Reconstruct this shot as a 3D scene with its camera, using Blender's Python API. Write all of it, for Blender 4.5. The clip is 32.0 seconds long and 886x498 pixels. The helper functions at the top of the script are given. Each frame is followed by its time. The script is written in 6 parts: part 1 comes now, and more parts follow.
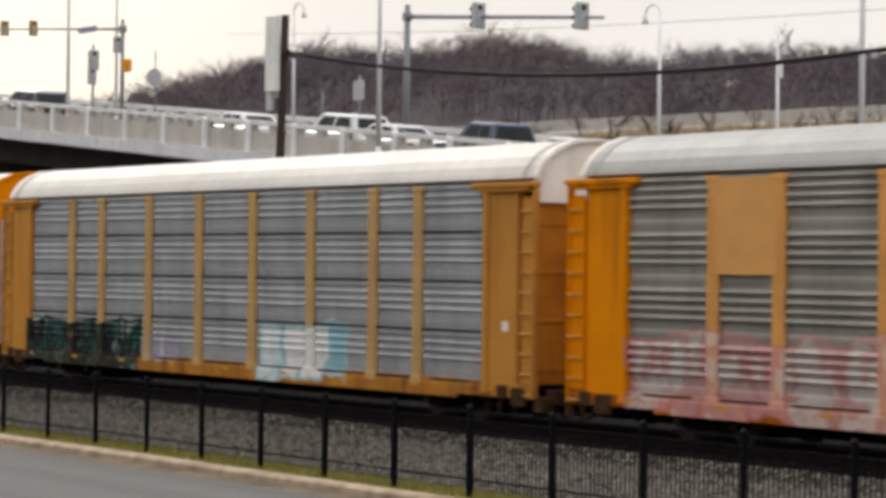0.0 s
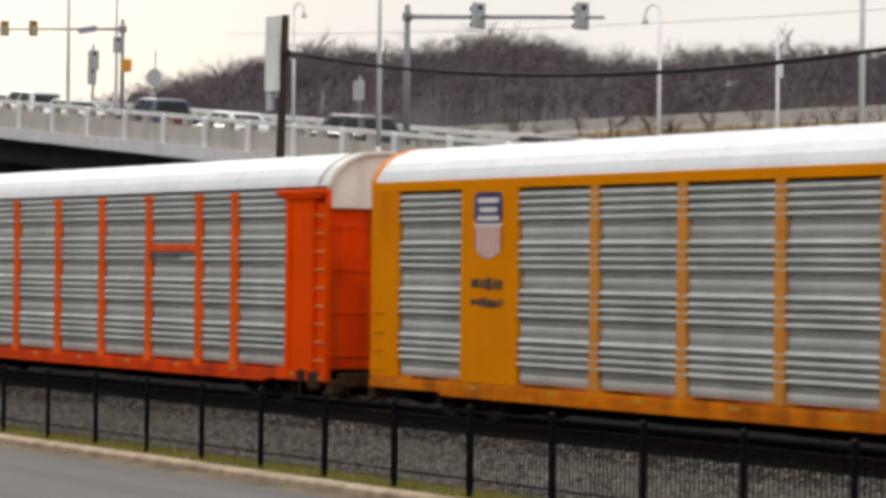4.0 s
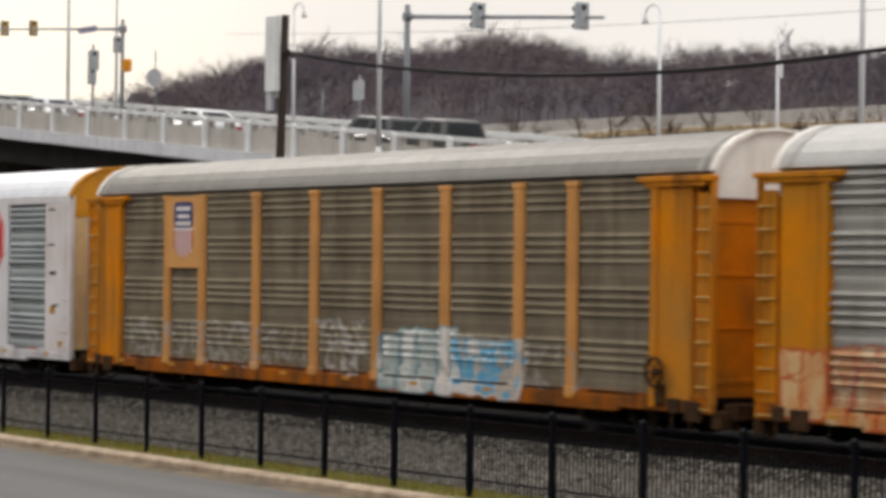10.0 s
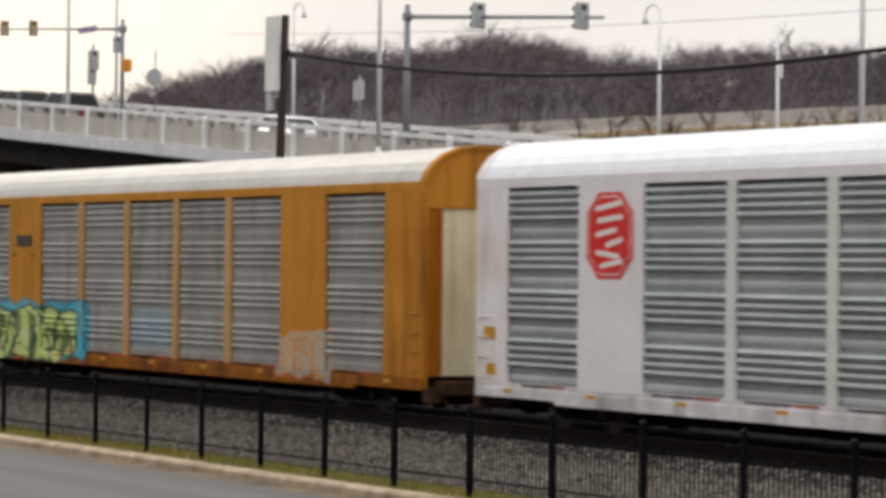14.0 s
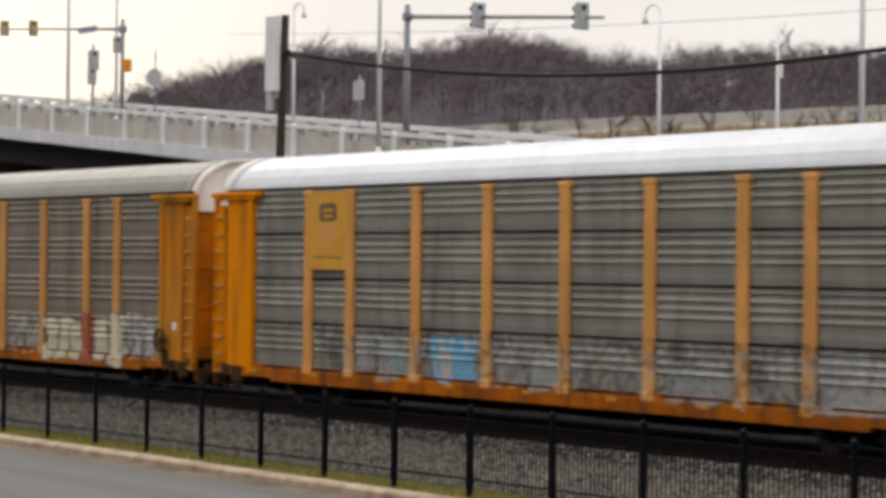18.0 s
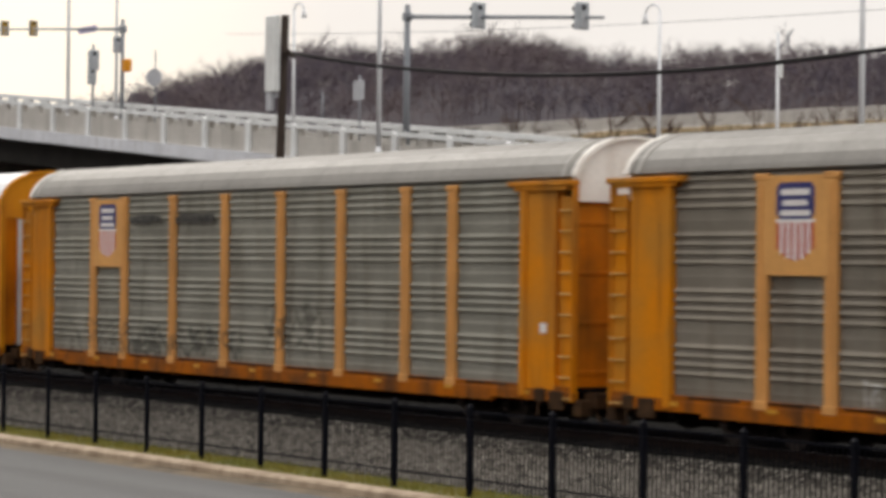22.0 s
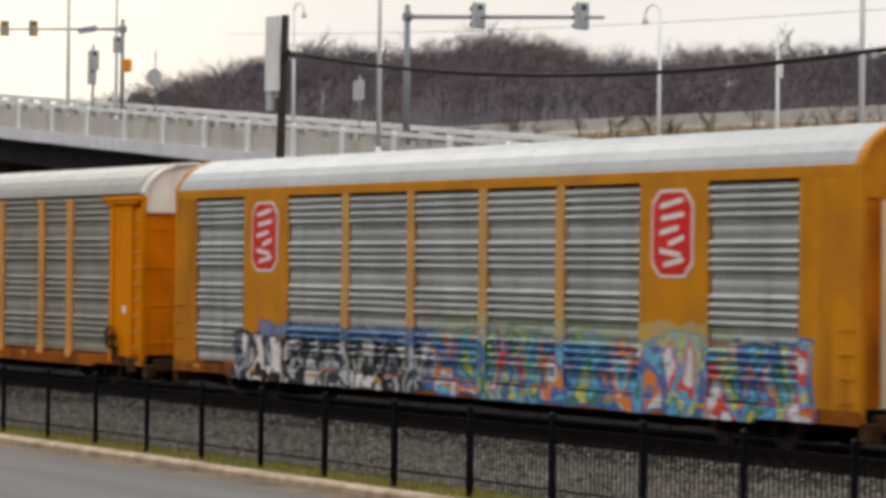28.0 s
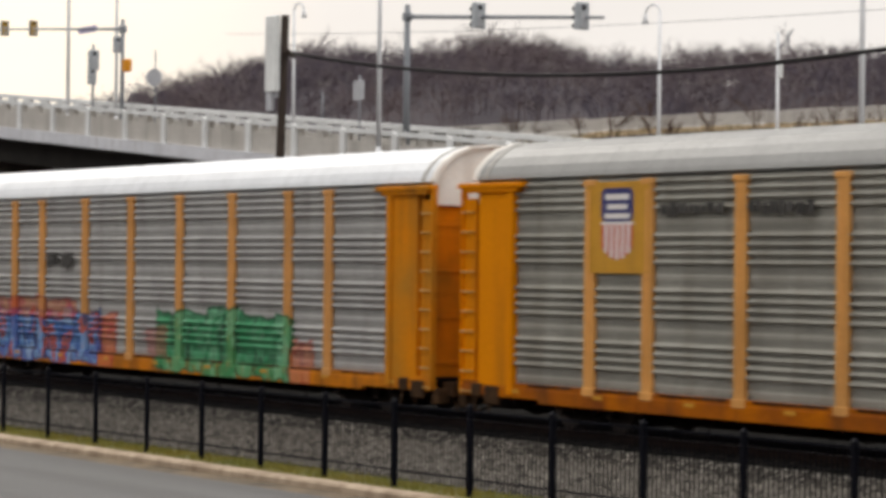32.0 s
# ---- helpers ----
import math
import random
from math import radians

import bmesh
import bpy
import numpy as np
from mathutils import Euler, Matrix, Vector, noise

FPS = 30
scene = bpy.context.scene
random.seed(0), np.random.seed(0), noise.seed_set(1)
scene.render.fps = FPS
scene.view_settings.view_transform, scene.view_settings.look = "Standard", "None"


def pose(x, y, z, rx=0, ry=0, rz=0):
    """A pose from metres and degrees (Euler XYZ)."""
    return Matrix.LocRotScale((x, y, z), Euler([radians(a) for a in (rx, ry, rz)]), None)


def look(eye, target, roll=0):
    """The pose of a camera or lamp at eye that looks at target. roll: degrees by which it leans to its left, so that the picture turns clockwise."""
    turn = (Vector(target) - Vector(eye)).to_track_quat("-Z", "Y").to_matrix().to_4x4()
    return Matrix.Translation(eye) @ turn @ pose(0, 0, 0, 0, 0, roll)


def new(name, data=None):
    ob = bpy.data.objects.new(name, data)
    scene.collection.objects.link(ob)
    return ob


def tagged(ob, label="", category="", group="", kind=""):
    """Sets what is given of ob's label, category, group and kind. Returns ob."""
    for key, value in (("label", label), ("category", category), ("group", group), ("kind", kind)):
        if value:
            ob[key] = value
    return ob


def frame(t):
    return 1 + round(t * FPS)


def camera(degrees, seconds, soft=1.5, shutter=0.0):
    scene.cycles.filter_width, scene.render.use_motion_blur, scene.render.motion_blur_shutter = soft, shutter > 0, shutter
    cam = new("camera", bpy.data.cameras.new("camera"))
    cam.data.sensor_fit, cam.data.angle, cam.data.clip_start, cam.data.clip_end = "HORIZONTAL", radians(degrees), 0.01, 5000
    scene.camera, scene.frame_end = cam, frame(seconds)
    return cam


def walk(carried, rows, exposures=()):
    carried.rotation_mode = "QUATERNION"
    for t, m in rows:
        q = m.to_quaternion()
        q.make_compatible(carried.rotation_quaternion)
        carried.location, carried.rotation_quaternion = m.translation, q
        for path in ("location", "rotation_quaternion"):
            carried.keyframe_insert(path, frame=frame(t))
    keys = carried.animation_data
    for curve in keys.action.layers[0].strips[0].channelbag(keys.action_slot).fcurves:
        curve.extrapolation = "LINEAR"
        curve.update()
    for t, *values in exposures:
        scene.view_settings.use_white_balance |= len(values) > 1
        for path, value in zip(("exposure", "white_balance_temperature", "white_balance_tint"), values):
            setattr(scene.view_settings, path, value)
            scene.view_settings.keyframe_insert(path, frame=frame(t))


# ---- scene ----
# World: x along the railway (the train runs towards +x), y across it, z up; z = 0 at the foot of the fence.
EYE = (0.0, 0.0, 3.88)
cam = camera(18.18, 32.0, soft=4.0, shutter=0.36)
VIEW = look(EYE, (-42.238, 26.756, 4.194), 0.6)
walk(cam, [(0.0, VIEW), (32.0, VIEW)])

# ---------------------------------------------------------------- sky, sun, exposure
SUN_AZ, SUN_EL = radians(170), radians(34)      # direction the light comes from
world = bpy.data.worlds.new("overcast_evening")
scene.world = world
world.use_nodes = True
wn, wl = world.node_tree.nodes, world.node_tree.links
wn.clear()
w_out = wn.new("ShaderNodeOutputWorld")
w_bg = wn.new("ShaderNodeBackground")
w_sky = wn.new("ShaderNodeTexSky")
w_sky.sky_type, w_sky.sun_disc = "NISHITA", False
w_sky.sun_elevation, w_sky.sun_rotation = SUN_EL, radians(90) - SUN_AZ
w_sky.air_density, w_sky.dust_density = 1.5, 4.0
w_dim = wn.new("ShaderNodeVectorMath")
w_dim.operation = "SCALE"
w_dim.inputs["Scale"].default_value = 0.10
w_co = wn.new("ShaderNodeTexCoord")
w_sep = wn.new("ShaderNodeSeparateXYZ")
wl.new(w_co.outputs["Generated"], w_sep.inputs[0])
# cloud deck: brighter towards the zenith, warm and bright round the hidden sun
w_ramp = wn.new("ShaderNodeValToRGB")
e = w_ramp.color_ramp.elements
e[0].position, e[0].color = 0.0, (0.93, 0.88, 0.86, 1)
e[1].position, e[1].color = 1.0, (2.08, 2.04, 1.97, 1)
k = e.new(0.12)
k.color = (0.93, 0.90, 0.89, 1)
wl.new(w_sep.outputs["Z"], w_ramp.inputs[0])
w_dot = wn.new("ShaderNodeVectorMath")
w_dot.operation = "DOT_PRODUCT"
w_dot.inputs[1].default_value = (-0.985, 0.17, 0.06)
wl.new(w_co.outputs["Generated"], w_dot.inputs[0])
w_glow = wn.new("ShaderNodeMapRange")
w_glow.inputs[1].default_value, w_glow.inputs[2].default_value = 0.94, 1.0
w_glow.inputs[3].default_value, w_glow.inputs[4].default_value = 0.0, 1.0
wl.new(w_dot.outputs["Value"], w_glow.inputs[0])
w_warm = wn.new("ShaderNodeMix")
w_warm.data_type = "RGBA"
w_warm.inputs[7].default_value = (1.45, 1.30, 1.02, 1)
wl.new(w_glow.outputs[0], w_warm.inputs[0])
wl.new(w_ramp.outputs[0], w_warm.inputs[6])
w_noise = wn.new("ShaderNodeTexNoise")
w_noise.inputs["Scale"].default_value, w_noise.inputs["Detail"].default_value = 3.0, 5.0
w_map = wn.new("ShaderNodeMapping")
w_map.inputs["Scale"].default_value = (1, 1, 5)
wl.new(w_co.outputs["Generated"], w_map.inputs[0])
wl.new(w_map.outputs[0], w_noise.inputs["Vector"])
w_nr = wn.new("ShaderNodeMapRange")
w_nr.inputs[1].default_value, w_nr.inputs[2].default_value = 0.3, 0.7
w_nr.inputs[3].default_value, w_nr.inputs[4].default_value = 0.94, 1.05
wl.new(w_noise.outputs[0], w_nr.inputs[0])
w_cl = wn.new("ShaderNodeVectorMath")
w_cl.operation = "SCALE"
wl.new(w_warm.outputs[2], w_cl.inputs[0])
wl.new(w_nr.outputs[0], w_cl.inputs["Scale"])
w_mix = wn.new("ShaderNodeMix")
w_mix.data_type = "RGBA"
w_mix.inputs[0].default_value = 0.88
wl.new(w_sky.outputs[0], w_dim.inputs[0])
wl.new(w_dim.outputs[0], w_mix.inputs[6])
wl.new(w_cl.outputs[0], w_mix.inputs[7])
wl.new(w_mix.outputs[2], w_bg.inputs[0])
w_bg.inputs[1].default_value = 1.0
wl.new(w_bg.outputs[0], w_out.inputs[0])

sun = new("sun", bpy.data.lights.new("sun", "SUN"))
sun.data.energy, sun.data.angle, sun.data.color = 0.9, radians(14), (1.0, 0.95, 0.88)
SUN_FROM = Vector((math.cos(SUN_EL) * math.cos(SUN_AZ), math.cos(SUN_EL) * math.sin(SUN_AZ), math.sin(SUN_EL)))
sun.matrix_world = look(SUN_FROM * 100, (0, 0, 0))
scene.view_settings.exposure = 0.0

# ---------------------------------------------------------------- materials


def nodes_of(name):
    m = bpy.data.materials.new(name)
    m.use_nodes = True
    nt = m.node_tree
    return m, nt, nt.nodes["Principled BSDF"]


def maths(nt, op, a, b=None, clamp=False):
    n = nt.nodes.new("ShaderNodeMath")
    n.operation, n.use_clamp = op, clamp
    for i, v in enumerate((a, b)):
        if v is None:
            continue
        if isinstance(v, (int, float)):
            n.inputs[i].default_value = v
        else:
            nt.links.new(v, n.inputs[i])
    return n.outputs[0]


def mixed(nt, fac, a, b, mode="MIX"):
    n = nt.nodes.new("ShaderNodeMix")
    n.data_type, n.blend_type = "RGBA", mode
    for i, v in ((0, fac), (6, a), (7, b)):
        if isinstance(v, (int, float)):
            n.inputs[i].default_value = v
        elif isinstance(v, tuple):
            n.inputs[i].default_value = (*v[:3], 1)
        else:
            nt.links.new(v, n.inputs[i])
    return n.outputs[2]


def noise_of(nt, co, scale, detail=4.0, stretch=(1, 1, 1), shift=(0, 0, 0)):
    mp = nt.nodes.new("ShaderNodeMapping")
    mp.inputs["Scale"].default_value, mp.inputs["Location"].default_value = stretch, shift
    nt.links.new(co, mp.inputs[0])
    n = nt.nodes.new("ShaderNodeTexNoise")
    n.inputs["Scale"].default_value, n.inputs["Detail"].default_value = scale, detail
    nt.links.new(mp.outputs[0], n.inputs["Vector"])
    return n.outputs[0]


def ranged(nt, v, a, b, c=0.0, d=1.0):
    n = nt.nodes.new("ShaderNodeMapRange")
    for i, x in enumerate((a, b, c, d)):
        n.inputs[i + 1].default_value = x
    nt.links.new(v, n.inputs[0])
    return n.outputs[0]


SPRAY = {}


def graffiti(mat_nt, mat_co, mat_colour, areas, seed):
    """Spray paint over the near side of a car: areas of (x0, x1, z0, z1, colours, cell size, opacity); a negative cell size: lines only."""
    key = repr(areas)
    if key not in SPRAY:
        SPRAY[key] = spray_group(areas, seed)
    g = mat_nt.nodes.new("ShaderNodeGroup")
    g.node_tree = SPRAY[key]
    mat_nt.links.new(mat_co, g.inputs[0])
    mat_nt.links.new(mat_colour, g.inputs[1])
    return g.outputs[0]


def spray_group(areas, seed):
    nt = bpy.data.node_groups.new("spray_paint", "ShaderNodeTree")
    nt.interface.new_socket("Place", in_out="INPUT", socket_type="NodeSocketVector")
    nt.interface.new_socket("Colour", in_out="INPUT", socket_type="NodeSocketColor")
    nt.interface.new_socket("Colour", in_out="OUTPUT", socket_type="NodeSocketColor")
    gi, go = nt.nodes.new("NodeGroupInput"), nt.nodes.new("NodeGroupOutput")
    co, colour = gi.outputs[0], gi.outputs[1]
    sep = nt.nodes.new("ShaderNodeSeparateXYZ")
    nt.links.new(co, sep.inputs[0])
    x, y, z = sep.outputs
    wob = noise_of(nt, co, 1.3, 3.0, shift=(seed, 0, 0))
    wob2 = noise_of(nt, co, 5.0, 2.0, shift=(0, 0, seed))
    near = maths(nt, "LESS_THAN", y, -1.0)
    for j, (x0, x1, z0, z1, cols, cell, opac) in enumerate(areas):
        lines_only, cell = cell < 0, abs(cell)
        wide = (x1 - x0) / max(1, round((x1 - x0) / (cell * 2.3)))        # width of a letter
        shape = noise_of(nt, co, 0.55 / cell, 1.0, shift=(seed + 5 * j, 0, 3 * j))
        swirl = noise_of(nt, co, 0.62 / cell, 1.5, (1.2, 1, 0.8), (3 * j, 0, seed))
        px = maths(nt, "ADD", maths(nt, "SUBTRACT", x, x0), maths(nt, "MULTIPLY", maths(nt, "SUBTRACT", wob, 0.5), 0.9 * wide))
        idx = maths(nt, "FLOOR", maths(nt, "DIVIDE", px, wide))
        lot = nt.nodes.new("ShaderNodeTexWhiteNoise")
        lot.noise_dimensions = "1D"
        nt.links.new(maths(nt, "ADD", idx, seed + 11.3 * j), lot.inputs["W"])
        dice = lot.outputs["Value"]
        f = maths(nt, "SUBTRACT", maths(nt, "DIVIDE", px, wide), maths(nt, "ADD", idx, 0.5))
        fx = maths(nt, "SUBTRACT", maths(nt, "MULTIPLY", maths(nt, "ABSOLUTE", f), wide), 0.47 * wide)
        tall = maths(nt, "MULTIPLY", maths(nt, "ADD", maths(nt, "MULTIPLY", dice, 0.22), 0.84), (z1 - z0) / 2)
        fz = maths(nt, "SUBTRACT", maths(nt, "ABSOLUTE", maths(nt, "SUBTRACT", z, (z0 + z1) / 2)), tall)
        ex = maths(nt, "SUBTRACT", maths(nt, "ABSOLUTE", maths(nt, "SUBTRACT", x, (x0 + x1) / 2)), (x1 - x0) / 2)
        rough_edge = maths(nt, "MULTIPLY", maths(nt, "SUBTRACT", shape, 0.5), 1.1 * cell)
        body = maths(nt, "ADD", maths(nt, "MAXIMUM", maths(nt, "MAXIMUM", fx, fz), ex), rough_edge)
        halo = maths(nt, "ADD", maths(nt, "MAXIMUM", fz, ex), rough_edge)
        inside = maths(nt, "MULTIPLY", maths(nt, "LESS_THAN", halo, 0.03), near)
        tone = maths(nt, "ADD", maths(nt, "ADD", maths(nt, "MULTIPLY", dice, 0.55), maths(nt, "MULTIPLY", ranged(nt, swirl, 0.32, 0.68), 0.55)), -0.05, True)
        ramp = nt.nodes.new("ShaderNodeValToRGB")
        ramp.color_ramp.interpolation = "CONSTANT"
        fills = cols[:-1] or cols
        el = ramp.color_ramp.elements
        el[0].position, el[0].color = 0.0, (*fills[0], 1)
        el[1].position, el[1].color = 1.0 / len(fills), (*fills[1 % len(fills)], 1)
        for q in range(2, len(fills)):
            el.new(q / len(fills)).color = (*fills[q], 1)
        nt.links.new(tone, ramp.inputs[0])
        stroke = maths(nt, "LESS_THAN", maths(nt, "ABSOLUTE", maths(nt, "SUBTRACT", shape, 0.47)), 0.009)
        line = maths(nt, "MAXIMUM", maths(nt, "GREATER_THAN", body, -0.06 * cell), stroke)
        paint = mixed(nt, line, ramp.outputs[0], cols[-1])
        fade = maths(nt, "MULTIPLY", inside, maths(nt, "MULTIPLY", ranged(nt, wob2, 0.25, 0.45, 0.6, 1.0), opac))
        if lines_only:
            bold = maths(nt, "LESS_THAN", maths(nt, "ABSOLUTE", maths(nt, "SUBTRACT", shape, 0.48)), 0.030)
            loop = maths(nt, "LESS_THAN", maths(nt, "ABSOLUTE", maths(nt, "SUBTRACT", swirl, 0.54)), 0.022)
            fade = maths(nt, "MULTIPLY", fade, maths(nt, "MAXIMUM", bold, loop))
        colour = mixed(nt, fade, colour, paint)
    nt.links.new(colour, go.inputs[0])
    return nt


def surf(name, col, col2=None, scale=2.0, rough=0.6, metal=0.0, bump=0.15, fine=40.0, streak=0.0, dirt=(0.09, 0.06, 0.04),
         areas=(), seed=0.0, spec=0.15, loose=False, grain=(1, 1, 1), holes=0.0):
    """A weathered surface: two scales of variation, rain streaks of dirt, fine relief; areas of spray paint."""
    m, nt, bsdf = nodes_of(name)
    tc = nt.nodes.new("ShaderNodeTexCoord")
    co = tc.outputs["Object"]
    if loose:                                     # pieces differ from one another
        oi = nt.nodes.new("ShaderNodeObjectInfo")
        add = nt.nodes.new("ShaderNodeVectorMath")
        add.operation = "ADD"
        sc = maths(nt, "MULTIPLY", oi.outputs["Random"], 37.0)
        nt.links.new(co, add.inputs[0])
        nt.links.new(sc, add.inputs[1])
        co = add.outputs[0]
    col2 = col2 or tuple(c * 0.72 for c in col)
    big = noise_of(nt, co, scale, 5.0, grain, (seed, seed * 2, 0))
    small = noise_of(nt, co, fine, 3.0)
    colour = mixed(nt, ranged(nt, big, 0.35, 0.68), col, col2)
    colour = mixed(nt, maths(nt, "MULTIPLY", ranged(nt, small, 0.3, 0.7), 0.3), colour, tuple(c * 0.6 for c in col2))
    if streak:
        rain = noise_of(nt, co, 2.2, 6.0, (1.0, 1.0, 0.10), (seed * 3, 0, seed))
        colour = mixed(nt, maths(nt, "MULTIPLY", ranged(nt, rain, 0.50, 0.72), streak), colour, dirt)
    if areas:
        colour = graffiti(nt, co, colour, areas, seed)
    if holes:                                     # grid of dark hole dots, also darkening the flats for shade
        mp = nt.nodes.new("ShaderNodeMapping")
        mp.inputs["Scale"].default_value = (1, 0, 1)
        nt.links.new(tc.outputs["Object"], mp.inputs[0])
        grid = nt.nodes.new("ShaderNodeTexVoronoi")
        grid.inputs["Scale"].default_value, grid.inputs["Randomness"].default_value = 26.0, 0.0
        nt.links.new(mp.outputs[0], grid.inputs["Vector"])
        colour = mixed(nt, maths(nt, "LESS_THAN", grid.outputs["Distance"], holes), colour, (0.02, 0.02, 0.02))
    nt.links.new(colour, bsdf.inputs["Base Color"])
    nt.links.new(ranged(nt, small, 0.2, 0.8, max(rough - 0.1, 0.02), min(rough + 0.12, 1)), bsdf.inputs["Roughness"])
    bsdf.inputs["Metallic"].default_value = metal
    bsdf.inputs["Specular IOR Level"].default_value = spec
    if bump:
        b = nt.nodes.new("ShaderNodeBump")
        b.inputs["Strength"].default_value, b.inputs["Distance"].default_value = bump, 0.02
        nt.links.new(small, b.inputs["Height"])
        nt.links.new(b.outputs[0], bsdf.inputs["Normal"])
    return m


def gravel(name, cols, scale):
    """Crushed stone: each stone a cell of its own tone and height."""
    m, nt, bsdf = nodes_of(name)
    tc = nt.nodes.new("ShaderNodeTexCoord")
    v = nt.nodes.new("ShaderNodeTexVoronoi")
    v.inputs["Scale"].default_value = scale
    nt.links.new(tc.outputs["Object"], v.inputs["Vector"])
    sp = nt.nodes.new("ShaderNodeSeparateColor")
    nt.links.new(v.outputs["Color"], sp.inputs[0])
    ramp = nt.nodes.new("ShaderNodeValToRGB")
    el = ramp.color_ramp.elements
    el[0].color, el[1].color = (*cols[0], 1), (*cols[-1], 1)
    for i in range(1, len(cols) - 1):
        el.new(i / (len(cols) - 1)).color = (*cols[i], 1)
    nt.links.new(sp.outputs[0], ramp.inputs[0])
    patch = noise_of(nt, tc.outputs["Object"], 0.6, 5.0)
    c = mixed(nt, maths(nt, "MULTIPLY", ranged(nt, patch, 0.35, 0.7), 0.5), ramp.outputs[0], tuple(x * 0.6 for x in cols[1]))
    # colour darkened in the gaps between stones, painting their shade
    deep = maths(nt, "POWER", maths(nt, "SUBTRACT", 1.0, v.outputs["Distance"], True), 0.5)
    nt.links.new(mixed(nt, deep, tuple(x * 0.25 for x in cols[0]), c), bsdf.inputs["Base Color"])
    bsdf.inputs["Roughness"].default_value = 0.95
    bsdf.inputs["Specular IOR Level"].default_value = 0.04
    b = nt.nodes.new("ShaderNodeBump")
    b.inputs["Strength"].default_value, b.inputs["Distance"].default_value = 1.0, 0.06
    b.invert = True
    nt.links.new(v.outputs["Distance"], b.inputs["Height"])
    nt.links.new(b.outputs[0], bsdf.inputs["Normal"])
    return m


M_ASPHALT = surf("asphalt", (0.138, 0.135, 0.133), (0.106, 0.103, 0.101), 0.9, 0.9, fine=30, bump=0.4, grain=(0.05, 1, 1))
M_KERB = surf("kerb_concrete", (0.52, 0.41, 0.30), (0.27, 0.20, 0.14), 2.2, 0.9, fine=30, bump=0.3, loose=True)
M_SOIL = surf("gutter_grit", (0.20, 0.15, 0.10), (0.10, 0.08, 0.06), 1.5, 1.0, fine=14, bump=0.5)
M_GRASS = surf("verge_turf", (0.17, 0.15, 0.06), (0.12, 0.13, 0.04), 0.8, 1.0, fine=30, bump=0.5)
M_BLADE = surf("grass_blades", (0.29, 0.23, 0.05), (0.19, 0.20, 0.04), 0.7, 1.0, fine=8, bump=0)
M_DRY = surf("dry_grass", (0.24, 0.19, 0.10), (0.17, 0.15, 0.07), 0.7, 1.0, fine=8, bump=0)
M_GRAVEL = gravel("crushed_stone", [(0.018, 0.015, 0.013), (0.070, 0.063, 0.054), (0.128, 0.113, 0.096), (0.52, 0.475, 0.42)], 12.5)
# near-black bed and tie tones carry the train's shade in the colour
M_BALLAST = gravel("shaded_track_ballast", [(0.006, 0.0055, 0.005), (0.011, 0.010, 0.009), (0.022, 0.019, 0.016)], 12.0)
M_TIE = surf("shaded_creosoted_tie", (0.014, 0.011, 0.009), (0.026, 0.021, 0.017), 3, 0.95, fine=25, loose=True, spec=0.03)
M_RAIL = surf("rail_side_rust", (0.030, 0.018, 0.013), (0.02, 0.013, 0.01), 3, 0.9, fine=30, spec=0.03)
M_RAILTOP = surf("rail_head_polished", (0.5, 0.48, 0.46), (0.4, 0.38, 0.36), 3, 0.3, 0.9, fine=60, bump=0)
M_FENCE = surf("black_fence_paint", (0.0035, 0.004, 0.007), (0.006, 0.006, 0.009), 3, 0.6, fine=30, bump=0.05, spec=0.04)
M_CONC = surf("parapet_concrete", (0.57, 0.535, 0.49), (0.47, 0.44, 0.40), 0.8, 0.85, fine=12, streak=0.35, dirt=(0.2, 0.18, 0.15))
M_BARRIER = surf("barrier_concrete", (0.54, 0.51, 0.47), (0.44, 0.41, 0.38), 0.8, 0.9, fine=10, streak=0.4, dirt=(0.2, 0.18, 0.16), loose=True)
M_CONC_LIGHT = surf("parapet_post_concrete", (0.82, 0.82, 0.81), (0.72, 0.72, 0.71), 1.0, 0.85, fine=12, streak=0.2, dirt=(0.25, 0.23, 0.2), loose=True)
M_GIRDER = surf("painted_girder", (0.72, 0.72, 0.75), (0.62, 0.62, 0.65), 0.7, 0.6, fine=10, streak=0.25, dirt=(0.28, 0.25, 0.22))
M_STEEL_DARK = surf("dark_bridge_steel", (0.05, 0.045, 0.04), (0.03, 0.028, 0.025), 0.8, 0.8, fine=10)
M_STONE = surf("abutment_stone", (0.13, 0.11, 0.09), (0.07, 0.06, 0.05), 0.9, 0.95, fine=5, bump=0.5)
M_DECKROAD = surf("worn_road", (0.22, 0.215, 0.21), (0.17, 0.165, 0.16), 0.5, 0.9, fine=20)
M_GALV = surf("galvanised_pole", (0.80, 0.80, 0.81), (0.70, 0.70, 0.71), 1.0, 0.5, 0.0, fine=15, loose=True)
M_MAST = surf("weathered_mast", (0.27, 0.28, 0.30), (0.22, 0.23, 0.25), 1.0, 0.6, 0.2, fine=15)
M_SIGNAL = surf("signal_housing_grey", (0.46, 0.48, 0.50), (0.36, 0.38, 0.40), 2.0, 0.6, fine=15)
M_SIGNAL_Y = surf("signal_housing_yellow", (0.55, 0.33, 0.04), (0.45, 0.26, 0.03), 2.0, 0.6, fine=15)
M_BLACK = surf("black_visor", (0.015, 0.015, 0.017), None, 2.0, 0.6, fine=15, bump=0)
M_ORANGE_SIGN = surf("orange_signal_box", (0.75, 0.30, 0.02), (0.65, 0.25, 0.02), 2.0, 0.6, fine=15)
M_SIGN = surf("sign_white", (0.80, 0.80, 0.78), (0.68, 0.68, 0.66), 1.5, 0.5, fine=12, streak=0.15, dirt=(0.4, 0.38, 0.35))
